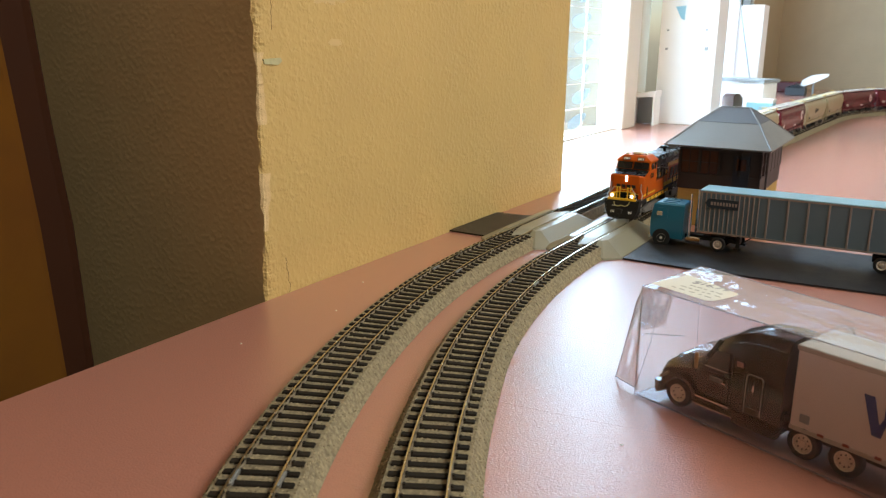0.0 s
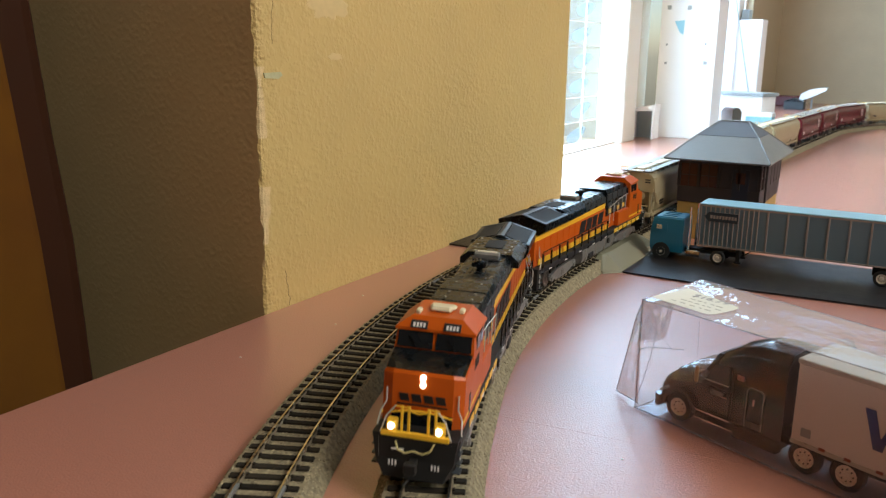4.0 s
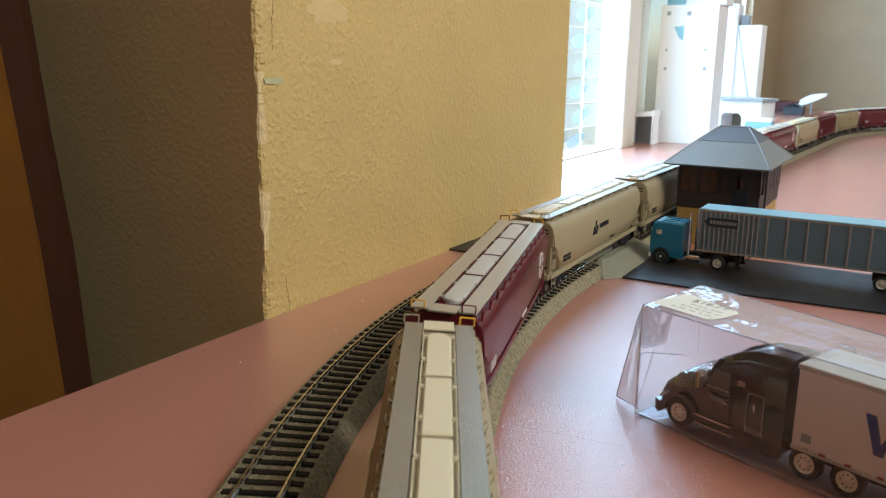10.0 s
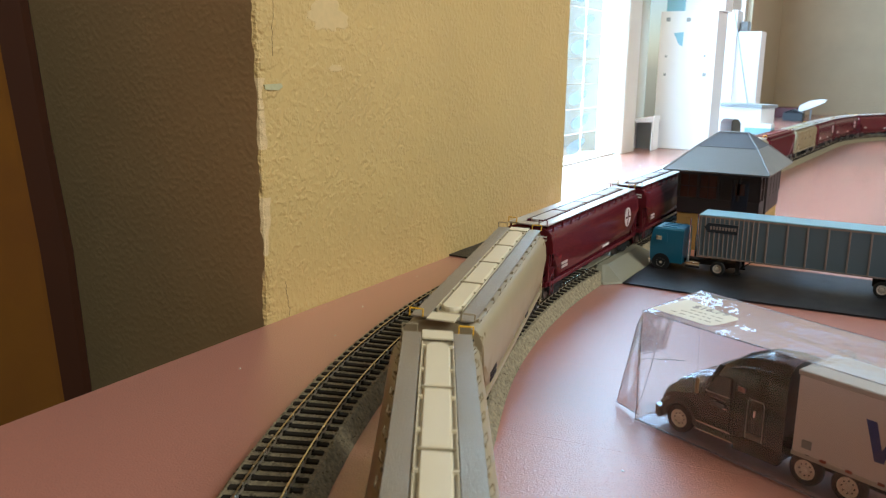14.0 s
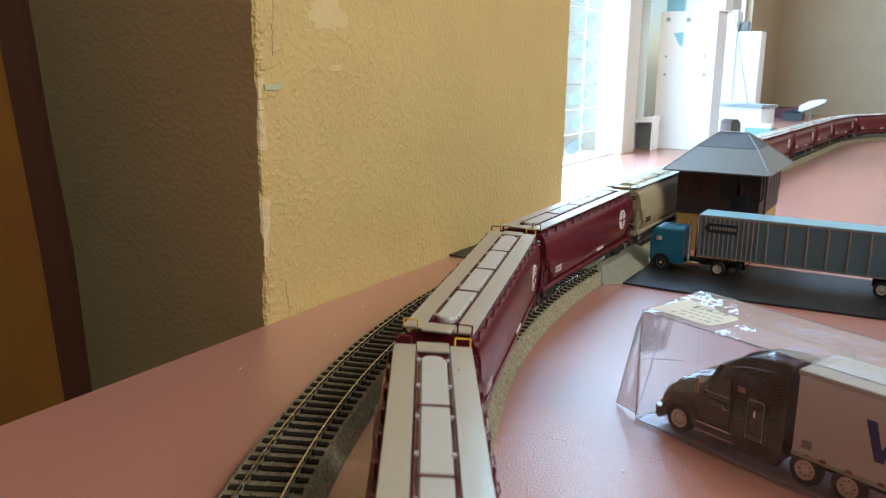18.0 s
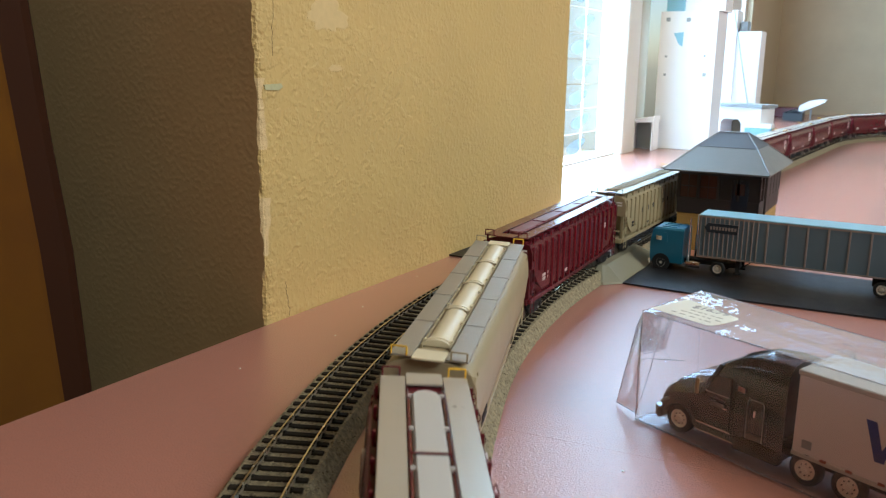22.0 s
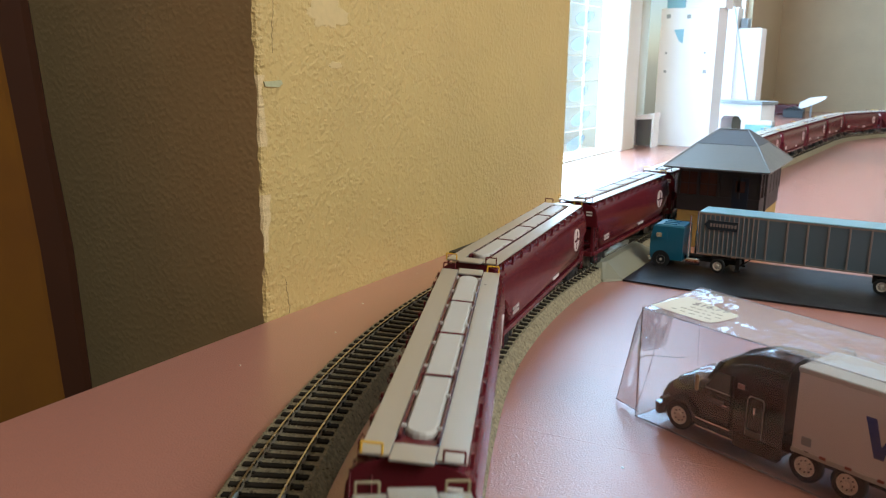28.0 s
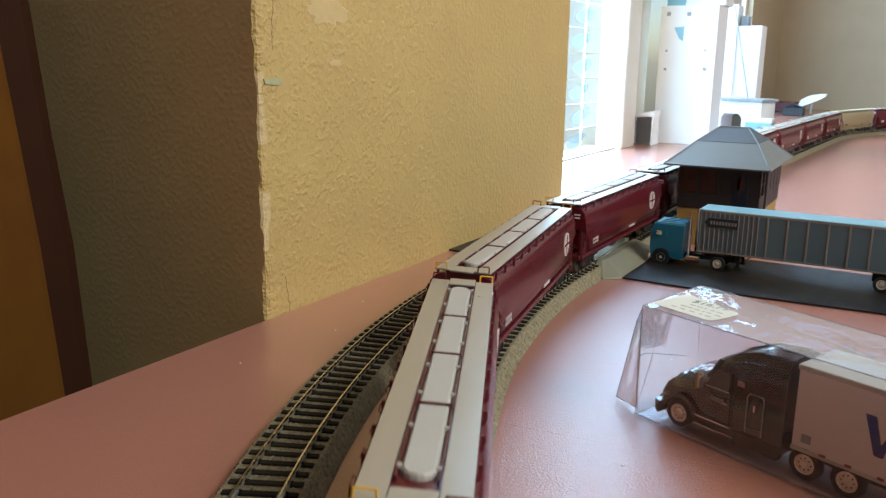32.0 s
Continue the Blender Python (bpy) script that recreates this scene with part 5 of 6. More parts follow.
RED = "maroon covered hopper car with pale grey roof hatches and running boards"
PALE = "cream covered hopper car with grey running boards and cream hatches"
train = []
loco = locomotive()
train.append((loco, 1, LOCO_HALF))
train.append((copy_thing(loco, mm(0, 0, 0)), -1, LOCO_HALF))
red_car = hopper(RED, MAROON, LIDGREY, WALKPALE, "plain")
pale_car = hopper(PALE, CREAM, CREAMHATCH, BOARDTAN, "plain")
round_car = hopper("cream covered hopper car with rounded white hatches on its roof", CREAM, CREAMHATCH, WALKGREY, "round")
rib_red = hopper("maroon rib-sided hopper car, its roof and hatches maroon too", MAROON, MAROONLID, MAROON, "ribbed")
rib_pale = hopper("weathered cream rib-sided hopper car with slatted roof hatches", OLDCREAM, OLDCREAM, WALKGREY, "slatted")
green_car = copy_thing(pale_car, mm(0, 0, 0))
emblem(green_car, "green")
green_car["label"] = "cream covered hopper car with a green emblem on its side"
pine_car = copy_thing(pale_car, mm(0, 0, 0))
emblem(pine_car, "pine")
pine_car["label"] = "cream covered hopper car with a dark pointed emblem"
ORDER = [green_car, red_car, pine_car, pale_car, "R", "R", "R", round_car, rib_red, rib_pale] + ["R"] * 11 + ["P"] + ["R"] * 5
for c in ORDER:
    if c in ("R", "P"):
        c = copy_thing(red_car if c == "R" else pale_car, mm(0, 0, 0))
    train.append((c, 1, RIB_HALF if c in (rib_red, rib_pale) else CAR_HALF))

# where the coupler of the leading locomotive is, in millimetres past the near end of the straight
RUN = [(0, -113), (1.75, 97), (3.5, 299), (5.5, 516), (8, 786), (10, 1018), (11.5, 1179), (14.5, 1504), (16.5, 1721), (19, 2007), (21, 2234),
       (24.5, 2646), (28, 3055), (30, 3268), (32, 3507)]


def place_of(t):
    """Smooth run through the rows of RUN."""
    for i in range(len(RUN) - 1):
        (t0, a), (t1, b) = RUN[i], RUN[i + 1]
        if t <= t1 or i == len(RUN) - 2:
            m0 = (b - RUN[i - 1][1]) / (t1 - RUN[i - 1][0]) if i > 0 else (b - a) / (t1 - t0)
            m1 = (RUN[i + 2][1] - a) / (RUN[i + 2][0] - t0) if i < len(RUN) - 2 else (b - a) / (t1 - t0)
            h = t1 - t0
            u = (t - t0) / h
            return a * (1 + 2 * u) * (1 - u) ** 2 + h * m0 * u * (1 - u) ** 2 + b * u * u * (3 - 2 * u) + h * m1 * u * u * (u - 1)


def motions():
    times = [0.5 * i for i in range(65)]
    back = 0.0
    for car, way, half in train:
        rows, swivel = [], {}
        base = 70.0 if half == LOCO_HALF else TRUCK_Y
        trucks = [c for c in car.children if c.name.startswith("truck")]
        for t in times:
            mid = place_of(t) - back - half
            xa, ya, ha = along(mid + base, R_IN)
            xb, yb, hb = along(mid - base, R_IN)
            # heading of the chord; the model's front is +y
            head = math.degrees(math.atan2(-(xa - xb), ya - yb))
            if way < 0:
                head += 180
            # the cars lean into the curve
            lean = 3.0 * ease((mid - 60) / 260) * (1 - ease((mid - 900) / 200)) * way
            rows.append((t, pose((xa + xb) * 0.0005, (ya + yb) * 0.0005, RAIL_Z * 0.001, 0, LEAN_SIGN * lean, head)))
            for tr in trucks:
                front = (tr.matrix_basis.translation.y > 0) == (way > 0)
                turn = ((ha if front else hb) - head + (180 if way < 0 else 0) + 180) % 360 - 180
                swivel.setdefault(tr, []).append((t, turn))
        walk(car, rows)
        for tr, turns in swivel.items():
            at = tr.matrix_basis.translation.copy()
            walk(tr, [(t, pose(at.x, at.y, at.z, 0, 0, a)) for t, a in turns])
        back += 2 * half


# ---- things on the table ----
def road_wheel(parent, x, y, r, width, side, hub=HUB, name="wheel"):
    """A truck wheel: tyre with a dished hub; side is the way its face looks along y."""
    w = new(name)
    w.empty_display_size = 0.005
    w.parent = parent
    w.matrix_basis = mm(x, y, r)
    s = Shape()
    s.lathe((0, 0, 0), "y", [(-width / 2, r * 0.62), (-width / 2, r * 0.93), (-width * 0.35, r), (width * 0.35, r), (width / 2, r * 0.93), (width / 2, r * 0.62), (width * 0.3, r * 0.6), (-width * 0.3, r * 0.6)], 24)
    s.f = [f for f in s.f if len(f) == 4]
    part("tyre", s, RUBBER, w, smooth=True)
    s = Shape()
    f = side * width / 2
    s.lathe((0, 0, 0), "y", [(f * 0.6, r * 0.62), (f * 1.02, r * 0.62), (f * 0.95, r * 0.54), (f * 0.6, r * 0.48), (f * 0.7, r * 0.25), (f * 1.08, r * 0.2), (f * 1.1, r * 0.05)], 20)
    part("hub", s, hub, w, smooth=True)
    s = Shape()
    for i in range(8):
        a = 2 * math.pi * i / 8
        s.lathe((r * 0.37 * math.cos(a), f * 0.66, r * 0.37 * math.sin(a)), "y", [(0, r * 0.05), (side * 0.5, r * 0.04)], 5)
    part("wheel_nut", s, FRAME, w)
    return w


def cabover():
    """Blue cab-over tractor; x runs back from the bumper, y inwards from its near side."""
    t = thing("truck_tractor", "bright blue cab-over model truck tractor with chrome stacks", "model truck", at=mm(-184, 646, 1.7))
    s = Shape()
    s.rings([[(1, 0.5, 6), (27, 0.5, 6), (27, 28.5, 6), (1, 28.5, 6)], [(0.3, 0.3, 12), (27, 0.3, 12), (27, 28.7, 12), (0.3, 28.7, 12)],
             [(0.3, 0.5, 22), (27, 0.5, 22), (27, 28.5, 22), (0.3, 28.5, 22)],
             [(2.2, 1.2, 33), (27, 1.2, 33), (27, 27.8, 33), (2.2, 27.8, 33)], [(4, 2.4, 34.4), (26, 2.4, 34.4), (26, 26.6, 34.4), (4, 26.6, 34.4)]])
    part("cab", s, TEAL, t, "bright blue cab")
    s = Shape()
    s.rings([[(4.5, 0.2, 23), (14, 0.2, 23), (14, 0.9, 30.5), (5.5, 0.9, 30.5)], [(4.5, 0.9, 23), (14, 0.9, 23), (14, 1.6, 30.5), (5.5, 1.6, 30.5)]])
    part("side_window", s, TEAL, t)
    s = Shape()
    s.rings([[(-0.1, 3, 22.5), (-0.1, 26, 22.5), (1.5, 25, 31), (1.5, 4, 31)], [(0.9, 3, 22.5), (0.9, 26, 22.5), (2.6, 25, 31), (2.6, 4, 31)]])
    part("windshield", s, PANE, t)
    s = Shape()
    s.wire([(6.5, 0.4, 27.5), (6.2, -1.5, 27.8), (9.5, -1.7, 27.8), (9.2, 0.4, 27.4)], 0.3)
    s.box(5.6, 10.2, -2.1, -1.3, 24.5, 28.0, 0.2)
    part("mirror", s, CHROME, t, "chrome mirror")
    s = Shape()
    for yy in (7, 14.5, 22):
        s.box(8, 20, yy - 1.2, yy + 1.2, 34.3, 35.1, 0.2)
    part("roof_rib", s, TEAL, t)
    s = Shape()
    s.box(-0.8, 1.4, 0, 29, 4.0, 7.8, 0.4)
    part("bumper", s, CHROME, t)
    s = Shape()
    s.lathe((10, -0.1, 6), "y", [(0, 7.2), (3.5, 7.2)], 22)
    part("wheel_arch", s, mat("dark wheel arch", (0.012, 0.014, 0.016), 0.7), t)
    for yy in (2.0, 27.0):
        s = Shape()
        s.rod((31.5, yy, 8), (31.5, yy, 27), 1.1, 10)
        s.rod((31.5, yy, 27), (31.5, yy, 44), 0.6, 8)
        part("exhaust_stack", s, CHROME, t, "chrome exhaust stack")
    s = Shape()
    s.box(20, 70, 9, 20, 6.2, 9.6, 0.3)
    part("chassis", s, FRAME, t)
    s = Shape()
    s.rod((30, 2.6, 6.6), (41, 2.6, 6.6), 2.6, 14)
    part("fuel_tank", s, CHROME, t, "chrome fuel tank")
    s = Shape()
    s.lathe((54, 14.5, 9.4), "z", [(0, 7), (1.2, 7)], 18)
    part("fifth_wheel", s, DGREY, t)
    for x, ys in ((10, (1.6, 27.4)), (55, (2.6, 26.4))):
        for yy in ys:
            road_wheel(t, x, yy, 5.7, 3.4, -1 if yy < 14 else 1)
    return t


def van_trailer():
    t = thing("box_trailer", "dusty blue-grey model box trailer with pale side posts", "model trailer", at=mm(-146, 647, 1.7))
    length, z0, z1 = 160.0, 14.0, 47.5
    s = Shape()
    s.box(0, length, 1, 28, z0, z1, 0.5)
    part("body", s, TRAILERBLUE, t, "blue-grey corrugated body")
    s = Shape()
    s.box(-0.3, length + 0.3, 0.6, 28.4, z1 - 0.1, z1 + 0.9, 0.4)
    part("roof", s, TRAILERTOP, t, "roof, its pale blue standing in for reflected daylight")
    for side, y in ((-1, 1.0), (1, 28.0)):
        xs = [1 + 3.6 * i for i in range(13)] + [51 + 14.2 * i for i in range(8)]
        for i, x in enumerate(xs):
            s = Shape()
            w = 0.9 if i < 13 else 1.4
            s.box(x, x + w, min(y, y + side * 0.6), max(y, y + side * 0.6), z0 + 1, z1 - 0.6, 0.15)
            part("side_post", s, TRAILERPOST, t)
        s = Shape()
        s.box(0, length, min(y, y + side * 0.5), max(y, y + side * 0.5), z1 - 1.4, z1 - 0.2, 0.1)
        s.box(0, length, min(y, y + side * 0.5), max(y, y + side * 0.5), z0, z0 + 1.2, 0.1)
        part("side_rail", s, TRAILERPOST, t)
    s = Shape()
    s.prism([(4.5, 38.5), (7.5, 34.8), (30, 34.8), (30, 42.2), (7.5, 42.2)], "y", -0.3, 0.9)
    part("sign_board", s, mat("dark blue sign", (0.014, 0.03, 0.045), 0.5), t, "dark arrow-shaped sign on the side")
    s = Shape()
    for i in range(9):
        s.box(9 + i * 2.3, 10.6 + i * 2.3, -0.5, -0.2, 37.2, 39.8)
    part("sign_bar", s, TRAILERPOST, t)
    s = Shape()
    for yy in (4, 24):
        s.box(30, 33, yy, yy + 2, 3.5, 14.2, 0.2)
        s.box(28.8, 34.2, yy - 0.8, yy + 2.8, 2.2, 3.6, 0.2)
    s.wire([(31.5, 5, 6), (31.5, 25, 6)], 0.4)
    s.wire([(32, 5, 6), (42, 5, 14)], 0.4)
    part("landing_gear", s, FRAME, t)
    s = Shape()
    s.box(126, 158, 6, 23, 6.5, 14.2, 0.4)
    part("rear_bogie", s, FRAME, t)
    for x in (133, 147):
        for yy in (2.6, 26.4):
            road_wheel(t, x, yy, 5.9, 3.6, -1 if yy < 14 else 1)
    return t


def signal_tower():
    t = thing("signal_tower", "model signal tower with grey hipped roof, dark upper storey, ochre base", "model building", at=mm(-154, 806, 0))
    x0, x1, y0, y1 = -34.0, 36.0, -64.0, 40.0
    s = Shape()
    s.box(x0, x1, y0, y1, 0, 34, 0.5)
    part("base", s, TOWERYEL, t, "ochre lower storey")
    s = Shape()
    for z in (6, 12, 18, 24, 30):
        s.box(x0 - 0.4, x1 + 0.4, y0 - 0.4, y1 + 0.4, z, z + 0.6)
    part("clapboard", s, TOWERYEL, t)
    s = Shape()
    s.box(x0 - 0.8, x1 + 0.8, y0 - 0.8, y1 + 0.8, 34, 48.5, 0.4)
    part("upper_wall", s, TOWERDARK, t, "dark brown siding under the windows")
    s = Shape()
    s.box(x0 - 0.6, x1 + 0.6, y0 - 0.6, y1 + 0.6, 69.5, 74, 0.3)
    part("window_head", s, TOWERDARK, t)
    s = Shape()
    s.box(x0 + 3, x1 - 3, y0 + 3, y1 - 3, 48, 49.4)
    part("upper_floor", s, TOWERDARK, t)
    for k in range(5):
        x = x0 + (x1 - x0) * k / 4
        for y in (y0, y1):
            s = Shape()
            s.box(x - 1.3, x + 1.3, y - 1.2, y + 1.2, 48.5, 69.6, 0.2)
            part("window_post", s, TOWERDARK, t)
    for k in range(1, 6):
        y = y0 + (y1 - y0) * k / 6
        for x in (x0, x1):
            s = Shape()
            s.box(x - 1.2, x + 1.2, y - 1.3, y + 1.3, 48.5, 69.6, 0.2)
            part("window_post", s, TOWERDARK, t)
    s = Shape()
    s.box(1.0, x1 - 1.4, y0 - 0.4, y0 + 1.0, 36, 69.6, 0.2)
    part("door_wall", s, TOWERDARK, t)
    s = Shape()
    s.box(13, 27, y0 - 0.9, y0 - 0.3, 36.5, 67, 0.2)
    part("door", s, mat("dark blue door", (0.012, 0.014, 0.024), 0.4), t, "dark door beside the windows")
    s = Shape()
    s.box(16, 24, y0 - 1.2, y0 - 0.8, 54, 64, 0.1)
    part("door_pane", s, TOWERWIN, t)
    for y in (y0 + 0.4, y1 - 0.4):
        for k in range(2 if y < 0 else 4):
            a = x0 + (x1 - x0) * k / 4 + 1.3
            s = Shape()
            s.box(a, a + 14.9, y - 0.25, y + 0.25, 48.6, 69.5)
            part("pane", s, TOWERWIN, t)
            s = Shape()
            s.box(a + 7.0, a + 7.7, y - 0.6, y + 0.6, 48.6, 69.5)
            s.box(a, a + 14.9, y - 0.6, y + 0.6, 58.6, 59.4)
            part("glazing_bar", s, TOWERDARK, t)
    for x in (x0 + 0.4, x1 - 0.4):
        for k in range(6):
            a = y0 + (y1 - y0) * k / 6 + 1.3
            s = Shape()
            s.box(x - 0.25, x + 0.25, a, a + 18.4, 48.6, 69.5)
            part("pane", s, TOWERWIN, t)
            s = Shape()
            s.box(x - 0.6, x + 0.6, a + 8.8, a + 9.5, 48.6, 69.5)
            s.box(x - 0.6, x + 0.6, a, a + 18.4, 58.6, 59.4)
            part("glazing_bar", s, TOWERDARK, t)
    # hipped roof: eaves slab, two slopes, ridge cap
    s = Shape()
    s.rings([[(-45, -78, 73.2), (45, -78, 73.2), (45, 54, 73.2), (-45, 54, 73.2)], [(-45.5, -78.5, 74.6), (45.5, -78.5, 74.6), (45.5, 54.5, 74.6), (-45.5, 54.5, 74.6)],
             [(-27, -38, 93), (27, -38, 93), (27, 16, 93), (-27, 16, 93)]])
    part("roof", s, ROOFSLATE, t, "blue-grey hipped roof")
    s = Shape()
    s.rings([[(-27.2, -38.3, 92.7), (27.2, -38.3, 92.7), (27.2, 16.3, 92.7), (-27.2, 16.3, 92.7)], [(-27.2, -38.3, 93.2), (27.2, -38.3, 93.2), (27.2, 16.3, 93.2), (-27.2, 16.3, 93.2)],
             [(-13, -13, 105), (13, -13, 105), (13, -9, 105), (-13, -9, 105)]])
    part("upper_roof", s, ROOFUPPER, t, "darker upper roof")
    s = Shape()
    s.box(x1 - 0.6, x1 + 0.9, y0 + 27, y1, 48.4, 69.8, 0.2)
    part("side_wall", s, TOWERDARK, t)
    s = Shape()
    s.rod((x1 + 6, y0 - 4, 0), (x1 + 6, y0 - 4, 73), 0.9, 8)
    part("corner_pole", s, TOWERDARK, t)
    for sx in (-1, 1):
        for sy in (-1, 1):
            s = Shape()
            s.wire([(sx * 45.3, -12 + sy * 66.3, 74.8), (sx * 27, -11 + sy * 27, 93.2), (sx * 13, -11 + sy * 2, 105.2)], 0.7, 6)
            part("hip_cap", s, ROOFSLATE, t)
    s = Shape()
    s.box(-13.4, 13.4, -13.4, -8.6, 104.6, 105.8, 0.3)
    part("ridge_cap", s, ROOFSLATE, t)
    return t


SEMI_AT, SEMI_TURN = (-79.0, 345.5), -21.8


def boxed_semi():
    """Dark long-nose tractor with a white trailer; x runs back from the front wheel, y inwards from its near side."""
    t = thing("semi_truck", "dark brown model semi tractor inside a clear plastic box", "model truck", at=mm(*SEMI_AT, 1.4, SEMI_TURN))
    s = Shape()
    # hood narrows to the front
    rings = []
    for x, zt, y0, y1 in ((-14, 12.5, 5, 24), (-12.5, 17.0, 3.6, 25.4), (-8, 20.2, 3.0, 26), (2, 23.0, 2.4, 26.6), (9, 25.2, 1.6, 27.4)):
        rings.append([(x, y0, 5.0), (x, y1, 5.0), (x, y1, zt - 3.5), (x, y1 - 3.5, zt), (x, y0 + 3.5, zt), (x, y0, zt - 3.5)])
    s.rings(rings)
    part("hood", s, DARKSEMI, t, "dark glossy hood", smooth=True)
    s = Shape()
    rings = []
    for x, zt, y0 in ((8.6, 25.4, 1.4), (10, 27.5, 1.3), (13.5, 34.0, 1.6), (16.5, 37.6, 1.8), (23, 42.2, 1.5), (31, 45.2, 1.3), (41, 46.4, 1.2), (47.8, 46.2, 1.2)):
        y1 = 29 - y0
        rings.append([(x, y0, 5.5), (x, y1, 5.5), (x, y1, max(zt - 6.5, 12)), (x, y1 - 4.0, zt - 0.8), (x, (y0 + y1) / 2, zt), (x, y0 + 4.0, zt - 0.8), (x, y0, max(zt - 6.5, 12))])
    s.rings(rings)
    part("cab", s, DARKSEMI, t, "dark brown sleeper cab with a roof fairing", smooth=True)
    s = Shape()
    s.rings([[(11.4, 1.0, 24.5), (22.5, 0.9, 24.5), (22.5, 1.0, 33.0), (15.6, 1.1, 32.5)], [(11.4, 1.9, 24.5), (22.5, 1.6, 24.5), (22.5, 1.9, 33.0), (15.6, 2.3, 32.5)]])
    part("side_window", s, SEMIPANE, t, "greyish side window")
    s = Shape()
    s.wire([(11.2, 0.9, 24.3), (22.7, 0.8, 24.3)], 0.24)
    part("window_trim", s, mat("dull chrome trim", (0.42, 0.40, 0.36), 0.3, 0.8), t)
    s = Shape()
    s.rings([[(9.4, 4.0, 27.4), (9.4, 25, 27.4), (14.4, 24, 36.4), (14.4, 5, 36.4)], [(10.6, 4.0, 27.0), (10.6, 25, 27.0), (15.8, 24, 36.2), (15.8, 5, 36.2)]])
    part("windshield", s, SEMIPANE, t)
    s = Shape()
    s.wire([(23.8, 0.7, 8), (23.8, 0.7, 33)], 0.22)
    s.wire([(13, 0.8, 21.6), (23.5, 0.7, 21.6)], 0.22)
    part("door_seam", s, mat("black gap", (0.008, 0.007, 0.006), 0.8), t)
    s = Shape()
    s.wire([(31.5, 0.75, 10), (31.5, 0.75, 26), (32.5, 0.75, 27.4), (38.0, 0.75, 27.4), (39, 0.75, 26), (39, 0.75, 10)], 0.2)
    part("sleeper_trim", s, mat("dull chrome trim", (0.42, 0.40, 0.36), 0.3, 0.8), t)
    s = Shape()
    s.box(31.8, 38.7, 0.55, 1.0, 10, 12.6, 0.1)
    s.box(14, 20.5, 0.5, 1.0, 18.6, 20.6, 0.1)
    part("worn_plate", s, mat("worn grey lettering", (0.16, 0.145, 0.125), 0.5), t)
    s = Shape()
    s.box(26.4, 29.6, 0.5, 0.95, 29.0, 31.2, 0.05)
    part("flag_decal", s, mat("faded red and white decal", (0.40, 0.22, 0.20), 0.5, vary=0.5, scale=900), t, "small faded red and white decal")
    s = Shape()
    s.wire([(47.9, 1.0, 8), (47.9, 1.0, 38), (47.2, 3.4, 44.6)], 0.35)
    s.wire([(22.5, 1.0, 38.0), (30, 0.9, 40.6), (40, 0.8, 41.6), (47.6, 0.8, 41.4)], 0.3)
    part("fairing_seam", s, DARKSEMI, t)
    s = Shape()
    s.rod((28, 4, 6.0), (44, 4, 6.0), 3.6, 14)
    part("fuel_tank", s, mat("dull chrome trim", (0.42, 0.40, 0.36), 0.3, 0.8), t)
    s = Shape()
    s.box(34.4, 35.4, 0.3, 1.0, 20, 23.2, 0.15)
    s.box(20.2, 22.2, 0.2, 1.2, 18.6, 19.4, 0.15)
    part("door_handle", s, CHROME, t)
    s = Shape()
    s.box(7.6, 9.4, -2.6, -1.2, 22.5, 30, 0.5)
    s.wire([(9, 1.8, 27.5), (8.5, -1.6, 27)], 0.3)
    part("mirror", s, mat("amber brown mirror", (0.28, 0.15, 0.06), 0.4), t)
    s = Shape()
    s.rings([[(-15, 2, 3), (-15, 27, 3), (-12, 28.4, 3), (-12, 0.6, 3)], [(-15.4, 2, 8.6), (-15.4, 27, 8.6), (-12, 28.4, 8.6), (-12, 0.6, 8.6)]])
    part("bumper", s, DARKSEMI, t)
    s = Shape()
    for z in (8, 10.2, 12.4):
        s.box(-14.6, -13.6, 8, 21, z, z + 1.2)
    part("grille", s, CHROME, t)
    for y in (3.2, 24.2):
        s = Shape()
        s.rings([[(-14.0, y, 10.5), (-14.0, y + 1.6, 10.5), (-9, y + 1.6, 14.5), (-9, y, 14.5)], [(-13.2, y - 0.6, 9.5), (-13.2, y + 2.2, 9.5), (-8, y + 2.2, 13), (-8, y - 0.6, 13)]])
        part("headlight", s, CHROME, t)
    s = Shape()
    arch = [(9.0 * math.cos(a) - 1, 6.5 + 9.0 * math.sin(a)) for a in [math.pi * i / 12 for i in range(13)]]
    inner = [(7.5 * math.cos(a) - 1, 6.5 + 7.5 * math.sin(a)) for a in [math.pi * (12 - i) / 12 for i in range(13)]]
    for y0, y1 in ((0.2, 4.6), (24.4, 28.8)):
        s.prism(arch + inner, "y", y0, y1)
    part("fender", s, DARKSEMI, t, smooth=False)
    for z, x1 in ((5.2, 27), (9.0, 25)):
        s = Shape()
        s.box(8, x1, -0.6, 1.2, z, z + 0.9, 0.2)
        part("step", s, CHROME, t)
    s = Shape()
    s.box(26, 47, 0.2, 4.5, 3.0, 9.0, 0.5)
    part("side_fairing", s, DARKSEMI, t)
    s = Shape()
    s.box(-8, 88, 9.5, 19.5, 5.0, 8.6, 0.3)
    part("chassis", s, FRAME, t)
    for x in (-1, 58.5, 75.5):
        for yy in (2.2, 26.8):
            road_wheel(t, x, yy, 6.7, 3.8, -1 if yy < 14 else 1)
    v = thing("box_trailer", "white model box trailer with blue lettering inside a clear box", "model trailer", at=mm(*SEMI_AT, 1.4, SEMI_TURN))
    s = Shape()
    s.box(52, 238, 0.6, 28.4, 12.0, 46.5, 0.7)
    part("body", s, TRAILWHITE, v, "white trailer body")
    s = Shape()
    s.box(51.6, 238.4, 0.2, 28.8, 44.6, 47.0, 0.4)
